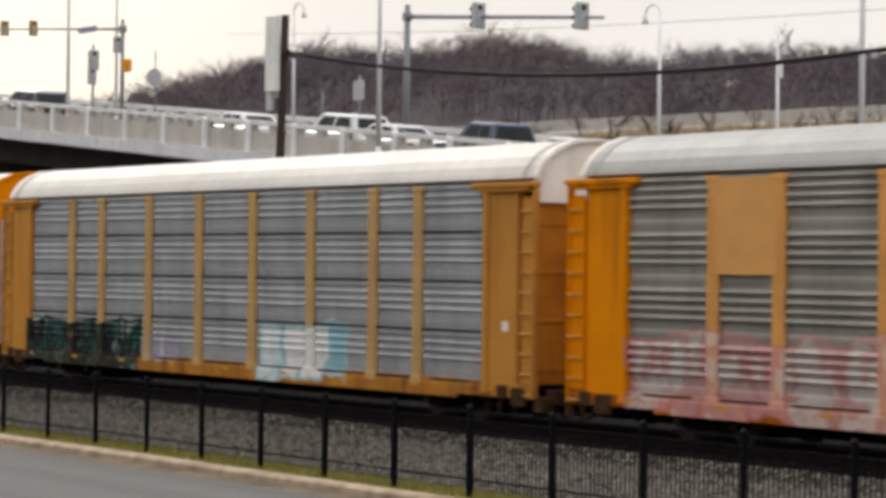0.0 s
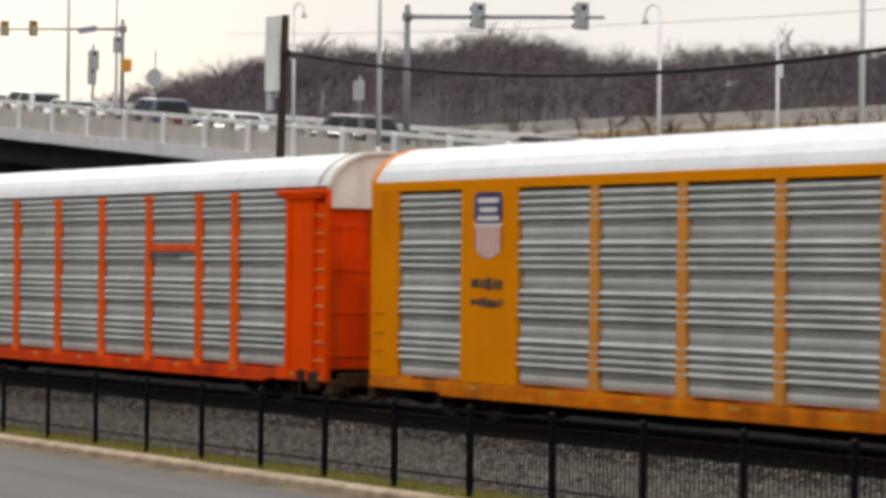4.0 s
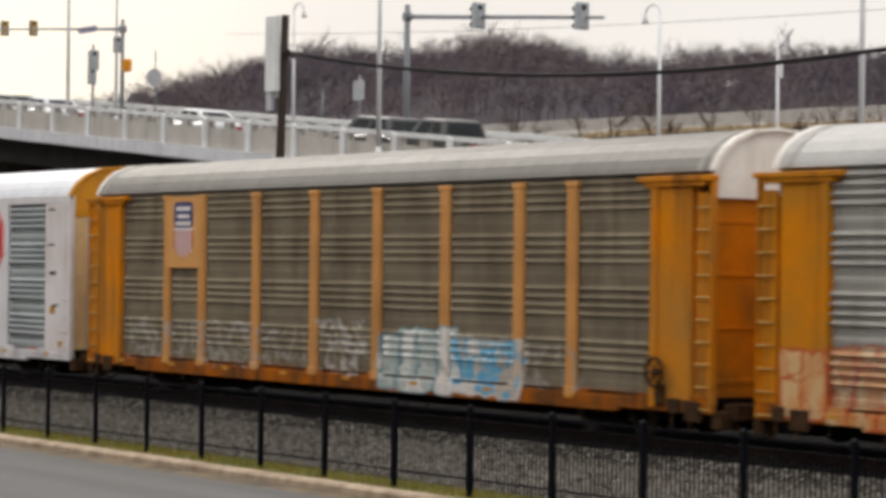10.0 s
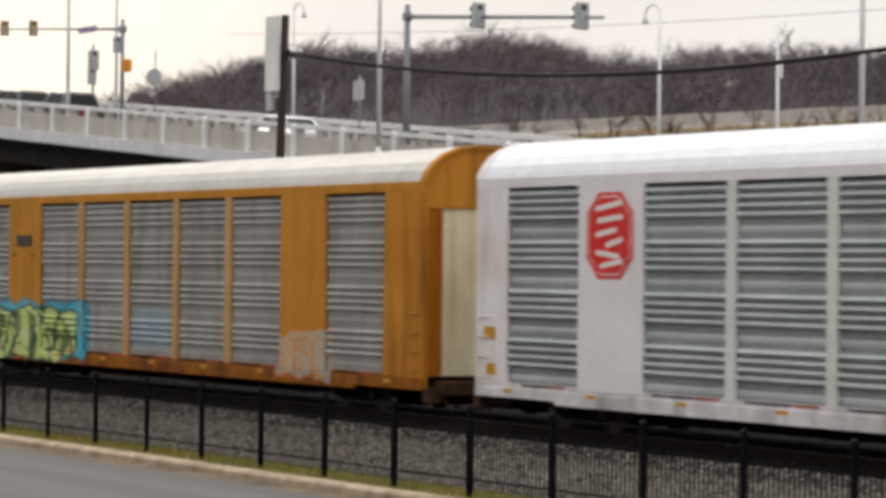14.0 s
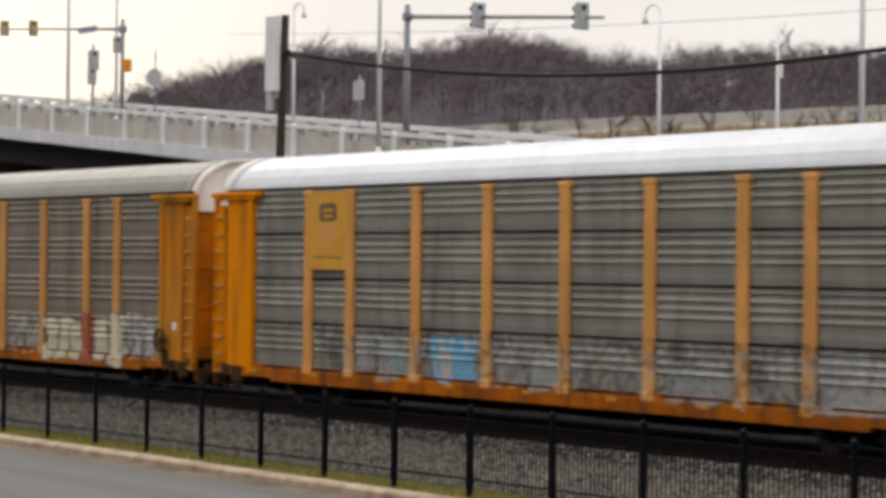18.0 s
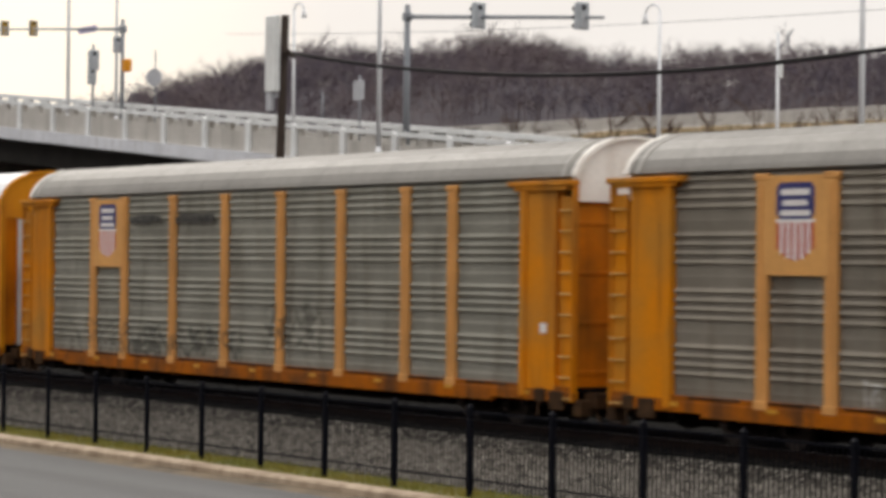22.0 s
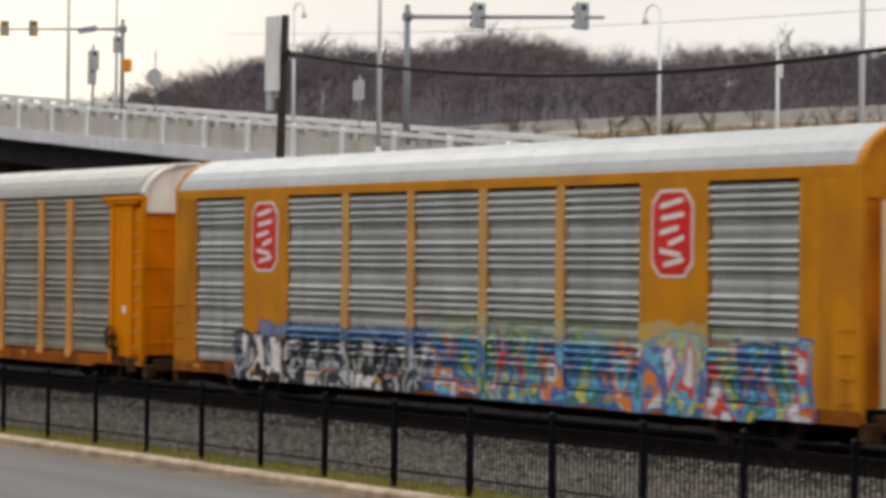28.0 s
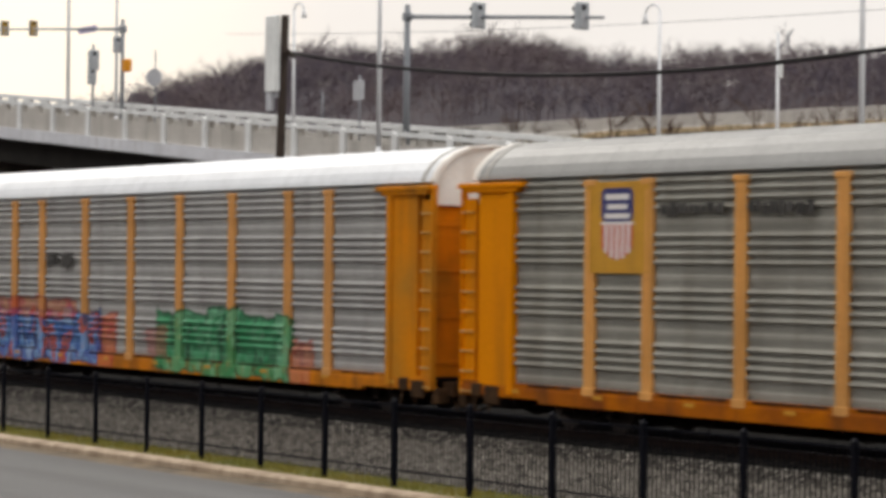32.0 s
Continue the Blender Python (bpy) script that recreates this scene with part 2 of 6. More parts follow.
M_SIGN_BACK = surf("sign_back_grey", (0.50, 0.50, 0.52), (0.42, 0.42, 0.44), 1.5, 0.6, 0.2, fine=12)
M_LILAC = surf("faded_lilac_board", (0.50, 0.44, 0.66), (0.44, 0.39, 0.58), 1.5, 0.6, fine=12)
M_WOOD_POLE = surf("dark_pole_wood", (0.045, 0.032, 0.025), (0.03, 0.022, 0.018), 2.0, 0.9, fine=20)
M_CABLE = surf("cable_black", (0.02, 0.018, 0.018), None, 2.0, 0.8, fine=20, bump=0)
# distance haze mixed in as a purple cast, here and in the litter
M_BARK = surf("bare_twigs", (0.158, 0.118, 0.116), (0.104, 0.091, 0.117), 0.05, 1.0, fine=2, bump=0)
M_BARK_PALE = surf("pale_branches", (0.215, 0.178, 0.178), (0.175, 0.145, 0.150), 0.2, 1.0, fine=2, bump=0)
M_SHRUB = surf("shrub_twigs", (0.11, 0.07, 0.055), (0.08, 0.055, 0.045), 0.5, 1.0, fine=6, bump=0)
M_LITTER = surf("leaf_litter", (0.064, 0.050, 0.053), (0.050, 0.043, 0.053), 0.05, 1.0, fine=0.6, bump=0.3)
M_TYRE = surf("tyre_rubber", (0.02, 0.02, 0.02), None, 4.0, 0.9, fine=30, bump=0)
M_WINDOW = surf("tinted_glass", (0.02, 0.025, 0.03), None, 1.0, 0.08, fine=4, bump=0, spec=0.4)
M_RIM = surf("alloy_rim", (0.5, 0.5, 0.5), None, 4.0, 0.4, 0.8, fine=20, bump=0)
M_LIGHT_RED = surf("tail_lens_red", (0.35, 0.02, 0.02), None, 4.0, 0.25, fine=20, bump=0)
M_LIGHT_CLEAR = surf("lamp_lens_clear", (0.7, 0.7, 0.68), None, 4.0, 0.2, fine=20, bump=0)

# ---------------------------------------------------------------- mesh helpers


def box(bm, x0, x1, y0, y1, z0, z1, bevel=0.0):
    v = [bm.verts.new(p) for p in ((x0, y0, z0), (x1, y0, z0), (x1, y1, z0), (x0, y1, z0), (x0, y0, z1), (x1, y0, z1), (x1, y1, z1), (x0, y1, z1))]
    fs = [bm.faces.new([v[i] for i in q]) for q in ((3, 2, 1, 0), (4, 5, 6, 7), (0, 1, 5, 4), (1, 2, 6, 5), (2, 3, 7, 6), (3, 0, 4, 7))]
    if bevel:
        es = {ed for fc in fs for ed in fc.edges}
        bmesh.ops.bevel(bm, geom=list(es), offset=bevel, segments=1, affect="EDGES")
    return bm


def tube(bm, p, q, r, r2=None, n=8, caps=True):
    """A round bar from p to q."""
    p, q = Vector(p), Vector(q)
    r2 = r if r2 is None else r2
    t = (q - p).to_track_quat("Z", "Y").to_matrix()
    a = [bm.verts.new(p + t @ Vector((r * math.cos(2 * math.pi * i / n), r * math.sin(2 * math.pi * i / n), 0))) for i in range(n)]
    b = [bm.verts.new(q + t @ Vector((r2 * math.cos(2 * math.pi * i / n), r2 * math.sin(2 * math.pi * i / n), 0))) for i in range(n)]
    for i in range(n):
        bm.faces.new((a[i], a[(i + 1) % n], b[(i + 1) % n], b[i])).smooth = True
    if caps:
        bm.faces.new(a[::-1])
        bm.faces.new(b)
    return bm


def bent(bm, pts, r, n=8):
    """One bar bent through several points."""
    pts = [Vector(p) for p in pts]
    rings = []
    side = None
    for i, p in enumerate(pts):
        d = (pts[min(i + 1, len(pts) - 1)] - pts[max(i - 1, 0)]).normalized()
        a = d.orthogonal().normalized() if side is None else (side - d * side.dot(d)).normalized()
        side, b = a, d.cross(a)
        rings.append([bm.verts.new(p + a * (r * math.cos(2 * math.pi * k / n)) + b * (r * math.sin(2 * math.pi * k / n))) for k in range(n)])
    for a, b in zip(rings, rings[1:]):
        for k in range(n):
            bm.faces.new((a[k], a[(k + 1) % n], b[(k + 1) % n], b[k])).smooth = True
    bm.faces.new(rings[0][::-1])
    bm.faces.new(rings[-1])
    return bm


def along_x(bm, prof, x0, x1, closed=False, caps=False, smooth=False):
    """A profile of (y, z) drawn out along x."""
    a = [bm.verts.new((x0, y, z)) for y, z in prof]
    b = [bm.verts.new((x1, y, z)) for y, z in prof]
    n = len(prof)
    for i in range(n if closed else n - 1):
        fc = bm.faces.new((a[i], b[i], b[(i + 1) % n], a[(i + 1) % n]))
        fc.smooth = smooth
    if caps:
        bm.faces.new(a)
        bm.faces.new(b[::-1])
    return bm


def mesh_of(bm, name):
    bmesh.ops.recalc_face_normals(bm, faces=bm.faces)
    me = bpy.data.meshes.new(name)
    bm.to_mesh(me)
    bm.free()
    me.materials.append(None)
    return me


def part(name, data, material, parent=None, label="", at=None):
    """Links a bmesh or a mesh as one object under a thing or a part."""
    me = mesh_of(data, name) if isinstance(data, bmesh.types.BMesh) else data
    ob = new(name, me)
    ob.material_slots[0].link = "OBJECT"
    ob.material_slots[0].material = material
    if parent is not None:
        ob.parent = parent
    if at is not None:
        ob.matrix_basis = at
    if label:
        ob["label"] = label
    return ob


def empty(name, at=None):
    ob = new(name)
    ob.empty_display_size = 0.3
    if at is not None:
        ob.matrix_basis = at
    return ob


def B():
    return bmesh.new()


def sheet_mesh(name, verts, faces):
    me = bpy.data.meshes.new(name)
    me.from_pydata(verts, [], faces)
    me.materials.append(None)
    return me


# ---------------------------------------------------------------- ground
LEAN = 0.673                                       # degrees by which the track turns from the street's line


def on_track(s, z=0.0):
    """The pose at s metres along the track's centre line."""
    a, d = radians(LEAN), 32.81
    return pose(d * math.sin(a) + s * math.cos(a), d * math.cos(a) - s * math.sin(a), z, 0, 0, -LEAN)




def smooth(a, b, x):
    k = min(max((x - a) / (b - a), 0.0), 1.0)
    return k * k * (3 - 2 * k)


def ramp_z(x):
    """Height of the elevated street's surface."""
    return max(0.0, min(7.85 + (-85.4 - x) * 0.078, 12.0))


RIDGE = Vector((-407.0, 197.0)), Vector((0.536, 0.844))


CREST_W = (-120, -30, -12, 0, 10, 21, 31, 44, 58, 66, 80, 85, 90, 110, 130, 220)
CREST_Z = (6, 11, 18, 24.3, 26.8, 29.8, 33.0, 31.8, 34.4, 34.2, 31.2, 30.4, 33.0, 33.0, 33.2, 29)


def land(x, y):
    z = -0.20
    w = (x - RIDGE[0].x) * RIDGE[1].x + (y - RIDGE[0].y) * RIDGE[1].y     # along the ridge
    d = -(x - RIDGE[0].x) * RIDGE[1].y + (y - RIDGE[0].y) * RIDGE[1].x    # behind it
    crest = float(np.interp(w, CREST_W, CREST_Z))
    z += crest * smooth(-290, 0, d) * smooth(60, 75, y)
    z += 40 * smooth(-30, -105, y)                  # unseen rise added behind the camera, blocks low sky light from the train's side
    if y > 57:                                     # the bank behind the street
        z = max(z, 8.55 * smooth(57, 59, y) * smooth(-150, -85, x) * smooth(-10, -40, x) * (1 - smooth(90, 130, y)))
    return z + 0.8 * smooth(150, 400, abs(d)) * noise.noise((x * 0.01, y * 0.01, 0))


gx = [-4000, -2500, -1500, -1000, -800] + [-700 + 20 * i for i in range(25)] + [-200 + 10 * i for i in range(26)] + [100, 200, 400, 900, 2000, 4000]
gy = [-4000, -1500, -500, -150, -105, -85, -72, -60, -50, -40, -34, -28, -22, 0, 24, 26, 32, 40, 50, 56, 57, 57.5, 58, 58.5, 59, 61, 64, 68, 74, 80, 90, 110] + [130 + 20 * i for i in range(20)] + [600, 800, 1200, 2000, 4000]
gv = [(x, y, land(x, y)) for y in gy for x in gx]
nx = len(gx)
gf = [(j * nx + i, j * nx + i + 1, (j + 1) * nx + i + 1, (j + 1) * nx + i) for j in range(len(gy) - 1) for i in range(nx - 1)]
ground = part("ground", sheet_mesh("ground", gv, gf), M_LITTER)
for p in ground.data.polygons:
    p.use_smooth = True
tagged(ground, "brown leaf-littered ground rising to a wooded hill", "ground", kind="structure")

bm = B()
box(bm, -170, 120, -22, 24.46, -0.6, -0.14)
tagged(part("road", bm, M_ASPHALT), "worn grey asphalt street beside the railway", "road", kind="structure")

kerb = empty("kerb", pose(0, 0, 0))
tagged(kerb, "weathered concrete kerb edging the street", "kerb", kind="structure")
bm = B()
along_x(bm, [(24.46, -0.5), (24.46, 0.0), (24.50, 0.035), (24.80, 0.05), (24.80, -0.5)], 0, 2.98, True, True)
kerb_mesh = mesh_of(bm, "kerb_stone")
for i in range(-30, 16):
    part("kerb_stone", kerb_mesh, M_KERB, kerb, at=pose(i * 3.0, 0, 0.004 * math.sin(i * 2.1)))

bm = B()
along_x(bm, [(24.02, -0.137), (24.2, -0.130), (24.40, -0.116), (24.455, -0.108)], -170, 120)
tagged(part("gutter_litter", bm, M_SOIL), "brown grit and leaves along the gutter", "grit", kind="stuff")
bm = B()
along_x(bm, [(24.82, -0.5), (24.82, 0.0), (25.2, 0.05), (25.8, 0.06), (25.8, -0.5)], -170, 120)
tagged(part("verge", bm, M_GRASS), "narrow strip of yellowing grass along the fence", "verge", kind="structure")

# grass blades on the verge
rng = random.Random(5)
gv, gf = [], []
for i in range(15000):
    x, y = rng.uniform(-66, -24), 24.8 + 1.0 * rng.random() ** 0.9
    h, a = rng.uniform(0.03, 0.11), rng.uniform(0, math.pi)
    dx, dy = 0.012 * math.cos(a), 0.012 * math.sin(a)
    z = 0.0 + 0.05 * min((y - 24.80) / 0.38, 1)
    n = len(gv)
    gv += [(x - dx, y - dy, z), (x + dx, y + dy, z), (x + rng.uniform(-.04, .04), y + rng.uniform(-.04, .04), z + h)]
    gf.append((n, n + 1, n + 2))
tagged(part("grass", sheet_mesh("grass", gv, gf), M_BLADE), "short yellow-green grass on the verge", "grass", kind="stuff")

# ballast shoulder, track bed
bm = B()
rows_y = [(25.8, 0.03), (27.5, 0.05), (29.0, 0.06), (29.8, 0.08), (30.4, 0.10), (31.2, 0.12), (32.6, 0.10)]
along_x(bm, rows_y, -250, 160)
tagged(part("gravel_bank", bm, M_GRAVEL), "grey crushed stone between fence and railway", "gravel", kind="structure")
bm = B()
along_x(bm, [(-1.63, 0.27), (-1.5, 0.37), (0.9, 0.37), (1.0, 0.3)], -250, 160)
tagged(part("track_bed", bm, M_BALLAST, at=on_track(0, 0.03)), "near-black ballast under the track, train's shade in its colour", "track bed", kind="structure")

bm = B()
along_x(bm, [(-2.6, 0.02), (-2.2, 0.10), (-1.9, 0.18), (-1.60, 0.30)], -250, 160)
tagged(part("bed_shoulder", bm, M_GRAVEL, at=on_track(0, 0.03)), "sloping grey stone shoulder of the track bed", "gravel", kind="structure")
bm = B()
along_x(bm, [(0.86, 0.38), (1.6, 0.44), (3.4, 0.44), (5.2, 0.38)], -250, 160)
tagged(part("far_bed", bm, M_BALLAST, at=on_track(0, 0.03)), "near-black ballast beyond the track, train's shade in its colour", "track bed", kind="structure")
bm = B()
along_x(bm, [(5.2, 0.38), (7.0, 0.33), (11.5, -0.1)], -250, 160)
tagged(part("far_gravel", bm, M_GRAVEL, at=on_track(0, 0.03)), "grey crushed stone beyond the railway track", "gravel", kind="structure")

# loose stones that break up the gravel
gv, gf = [], []
for i in range(10500):
    x, y = rng.uniform(-68, -22), rng.uniform(25.8, 31.3)
    z = float(np.interp(y, [a for a, b in rows_y], [b for a, b in rows_y]))
    s = rng.uniform(0.03, 0.075)
    n = len(gv)
    pts = [(s, 0, 0), (-s * .6, s * .9, 0), (-s * .5, -s, 0), (rng.uniform(-.3, .3) * s, rng.uniform(-.3, .3) * s, s * rng.uniform(.7, 1.2))]
    a = rng.uniform(0, 6.3)
    gv += [(x + p * math.cos(a) - q * math.sin(a), y + p * math.sin(a) + q * math.cos(a), z - 0.004 + r) for p, q, r in pts]
    gf += [(n, n + 1, n + 3), (n + 1, n + 2, n + 3), (n + 2, n, n + 3)]
M_STONES = surf("loose_stones", (0.32, 0.29, 0.25), (0.06, 0.052, 0.045), 7.0, 0.95, fine=30, bump=0)
tagged(part("loose_stones", sheet_mesh("loose_stones", gv, gf), M_STONES), "loose grey ballast stones", "stones", kind="stuff")

# track
track = empty("railway_track", on_track(0, 0.03))
tagged(track, "railway track of steel rails on dark timber ties", "railway track", kind="structure")
bm = B()
box(bm, -0.11, 0.11, -1.3, 1.3, 0.27, 0.395, 0.012)
tie_mesh = mesh_of(bm, "tie")
for i in range(-150, 40):
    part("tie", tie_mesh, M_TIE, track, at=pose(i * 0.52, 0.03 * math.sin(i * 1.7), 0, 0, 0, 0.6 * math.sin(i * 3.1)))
for y in (-0.75, 0.75):
    bm = B()
    along_x(bm, [(y - .075, .395), (y - .075, .41), (y - .012, .425), (y - .012, .515), (y - .037, .52), (y - .037, .545),
                 (y + .037, .545), (y + .037, .52), (y + .012, .515), (y + .012, .425), (y + .075, .41), (y + .075, .395)], -250, 160, True, True)
    rail = part("rail", bm, M_RAIL, track, "rusty steel rail")
    bm = B()
    box(bm, -250, 160, y - .03, y + .03, .541, .55)
    part("running_surface", bm, M_RAILTOP, rail, "polished rail head")

# ---------------------------------------------------------------- fence
FENCE_Y, BAY = 25.1, 2.42
fence = empty("fence", pose(-41.14, FENCE_Y, 0.04))
tagged(fence, "black steel picket fence along the railway", "fence")
bm = B()
box(bm, -.042, .042, -.042, .042, -0.3, 1.50, 0.008)
bmesh.ops.create_cone(bm, cap_ends=True, segments=4, radius1=.075, radius2=.012, depth=.05, matrix=Matrix.Translation((0, 0, 1.525)) @ Matrix.Rotation(radians(45), 4, "Z"))
post_mesh = mesh_of(bm, "fence_post")
bm = B()
box(bm, .034, BAY - .034, -.015, .015, -.015, .015)
fr_mesh = mesh_of(bm, "fence_rail")
bm = B()
box(bm, -.007, .007, -.007, .007, 0.12, 1.46)
pk_mesh = mesh_of(bm, "picket")
rest = B()
for i in range(-22, 14):
    lean = 0.5 * math.sin(i * 5.3)
    part("post", post_mesh, M_FENCE, fence, at=pose(i * BAY, 0, 0, 0, lean, 0))
    for z in (0.30, 1.42):
        part("rail", fr_mesh, M_FENCE, fence, at=pose(i * BAY, 0, z))
    for j in range(1, 21):
        x = i * BAY + j * BAY / 21
        if -7 <= i <= 6:
            part("picket", pk_mesh, M_FENCE, fence, at=pose(x, 0, 0))
        else:
            box(rest, x - .008, x + .008, -.008, .008, 0.12, 1.46)
tagged(part("far_pickets", rest, M_FENCE, fence), kind="stuff")

# ---------------------------------------------------------------- railcars
YELLOW, AMBER, ORANGE_RED, TAN = (0.80, 0.290, 0.002), (0.73, 0.258, 0.004), (0.97, 0.088, 0.0), (0.72, 0.36, 0.11)
BAYS = (-11.97, -9.2, -7.25, -4.35, -1.45, 1.45, 4.35, 7.25, 9.2, 11.97)
WIDE = (-9.36, -7.15), (7.1, 9.27)
SILL0, SILL1, EAVE = 1.10, 1.42, 5.69
shared = {}


def keep(key, make):
    if key not in shared:
        bm = B()
        make(bm)
        shared[key] = mesh_of(bm, key[0])
    return shared[key]


def corrugated(depth, top_z):
    """Profile of four stacked sheets with four ribs each, from top to bottom; negative y is outwards."""
    pts, h = [], (top_z - SILL1) / 4
    k = h / 1.08
    for s in range(4):
        top = top_z - s * h
        pts += [(0.012, top), (0.012, top - 0.02), (0.0, top - 0.025)]
        for r in range(4):
            c = top - (0.10 + r * 0.175) * k
            pts += [(0.0, c + 0.062 * k), (-depth * 1.62, c + 0.006), (-depth * 1.62, c - 0.012), (0.018, c - 0.034), (0.0, c - 0.06)]
        c = top - (0.10 + 4 * 0.175 + 0.10) * k
        pts += [(0.0, c + 0.05), (-depth * 0.22, c + 0.0), (0.0, c - 0.06)]
    pts += [(0.0, SILL1)]
    return pts


def panel_mesh(x0, x1, depth, top_z):
    def make(bm):
        prof = corrugated(depth, top_z)
        along_x(bm, [(-1.405 + y, z) for y, z in prof] + [(-1.36, SILL1), (-1.36, top_z)], x0, x1, True, True)
    me = keep(("side_panel", round(x0, 2), round(x1, 2), depth, top_z), make)
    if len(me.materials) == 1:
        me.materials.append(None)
        for p in me.polygons:                        # flats between the ribs take the darker copy, for shade
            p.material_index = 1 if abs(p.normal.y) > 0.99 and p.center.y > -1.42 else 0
    return me


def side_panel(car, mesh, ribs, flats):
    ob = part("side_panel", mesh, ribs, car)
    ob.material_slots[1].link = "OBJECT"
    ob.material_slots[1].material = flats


HALF_ROOF = [(1.50, 5.69), (1.46, 5.79), (1.37, 5.95), (1.20, 6.14), (0.96, 6.31), (0.54, 6.47)]
ROOF = [(-y, z) for y, z in HALF_ROOF] + [(0, 6.52)] + HALF_ROOF[::-1]


def scaled(prof, k, dz):
    return [(y * k, EAVE + (z - EAVE) * (1 + dz)) for y, z in prof]


def roof_mesh(x0, x1):
    def make(bm):
        n = int((x1 - x0) / 1.48)
        xs = []
        for i in range(n + 1):
            x = x0 + 0.12 + (x1 - x0 - 0.24) * i / n
            xs += [(x - 0.035, 0), (x - 0.02, 1), (x + 0.02, 1), (x + 0.035, 0)]
        xs = [(x0, 0)] + xs + [(x1, 0)]
        rings = []
        for x, up in xs:                             # low standing seams
            prof = scaled(ROOF, 1.004, 0.008) if up else ROOF
            rings.append([bm.verts.new((x, y, z)) for y, z in prof] + [bm.verts.new((x, y * 0.97, z - 0.03)) for y, z in ROOF[::-1]])
        n = len(rings[0])
        for a, b in zip(rings, rings[1:]):
            for i in range(n):
                bm.faces.new((a[i], b[i], b[(i + 1) % n], a[(i + 1) % n]))
        bm.faces.new(rings[0])
        bm.faces.new(rings[-1][::-1])
    return keep(("roof", x0, x1), make)


def band_mesh(x0, x1, grow=0.022):
    def make(bm):
        along_x(bm, scaled(ROOF, 1 + grow * 0.5, grow), x0, x1)
        for x in (x0, x1):
            a = [bm.verts.new((x, y, z)) for y, z in scaled(ROOF, 1 + grow * 0.5, grow)]
            b = [bm.verts.new((x, y * 0.95, z - 0.05)) for y, z in ROOF]
            for i in range(len(a) - 1):
                bm.faces.new((a[i], a[i + 1], b[i + 1], b[i]))
    return keep(("roof_band", x0, x1), make)


def gable_mesh(x, z0):
    """The end sheet under the roof's arch, down to z0."""
    def make(bm):
        for dx in (0.0, 0.05):
            arch = [(y * 0.985, z - 0.02) for y, z in ROOF]
            bm.faces.new([bm.verts.new((x + dx, y, z)) for y, z in arch + [(1.46, z0), (-1.46, z0)]])
    return keep(("gable", x, z0), make)


def wheelset(bm):
    for y in (-0.75, 0.75):
        s = 1 if y > 0 else -1
        tube(bm, (0, y - 0.03 * s, 0), (0, y + 0.085 * s, 0), 0.42, n=20)
        tube(bm, (0, y - 0.065 * s, 0), (0, y - 0.03 * s, 0), 0.445, n=20)
    tube(bm, (0, -1.0, 0), (0, 1.0, 0), 0.08, n=10)
    for y in (-1.02, 1.02):
        tube(bm, (0, y - .1, 0), (0, y + .1, 0), 0.13, n=10)


def side_frame(bm):
    """Cast truck side: arched beam, columns, spring group."""
    for s in (-1, 1):
        for a, b, r in (((-.89, .16), (-.35, .36), .09), ((-.35, .36), (0, .38), .1), ((-.89, -.02), (-.35, -.2), .07), ((-.35, -.2), (0, -.24), .08)):
            tube(bm, (a[0] * s, 0, a[1]), (b[0] * s, 0, b[1]), r, n=6)
        box(bm, .89 * s - .14, .89 * s + .14, -.1, .1, -.12, .24, .03)
        box(bm, .33 * s - .05, .33 * s + .05, -.08, .08, -.22, .36)
        for dx in (.08, .2):
            tube(bm, (dx * s, 0, -.22), (dx * s, 0, .12), .055, n=8)
    box(bm, -.3, .3, -.11, .11, .12, .34, .03)


def truck_at(car, x, mats):
    t = part("truck", keep(("truck_bolster",), lambda bm: (box(bm, -.22, .22, -1.05, 1.05, .62, .86, .03), box(bm, -.3, .3, -.3, .3, .86, .95))), mats["under"], car, "dark greasy freight truck with shade in its colour", at=pose(x, 0, 0))
    for y in (-1.02, 1.02):
        part("side_frame", keep(("side_frame",), side_frame), mats["under"], t, at=pose(0, y, 0.975 - 0.0))
    for dx in (-.89, .89):
        part("wheelset", keep(("wheelset",), wheelset), mats["wheel"], t, at=pose(dx, 0, 0.55 + 0.42))
    return t


def brake_wheel(bm):
    bent(bm, [(12.28 + .27 * math.cos(a * math.pi / 8), -1.68, 1.88 + .27 * math.sin(a * math.pi / 8)) for a in range(17)], .035, 6)
    for a in (0, 1, 2):
        d = (.27 * math.cos(a * 1.047), .27 * math.sin(a * 1.047))
        tube(bm, (12.28 - d[0], -1.68, 1.88 - d[1]), (12.28 + d[0], -1.68, 1.88 + d[1]), .02, n=6)
    tube(bm, (12.28, -1.72, 1.88), (12.28, -1.40, 1.88), .06, n=8)
    box(bm, 12.16, 12.42, -1.60, -1.42, 1.25, 1.66, .03)


def ladder(bm, x0, x1, y, z0, z1, n):
    for x in (x0, x1):
        tube(bm, (x, y, z0), (x, y, z1), 0.022, n=6)
    for i in range(n):
        z = z0 + (z1 - z0) * (i + 0.5) / n
        tube(bm, (x0, y - 0.03, z), (x1, y - 0.03, z), 0.02, n=6)


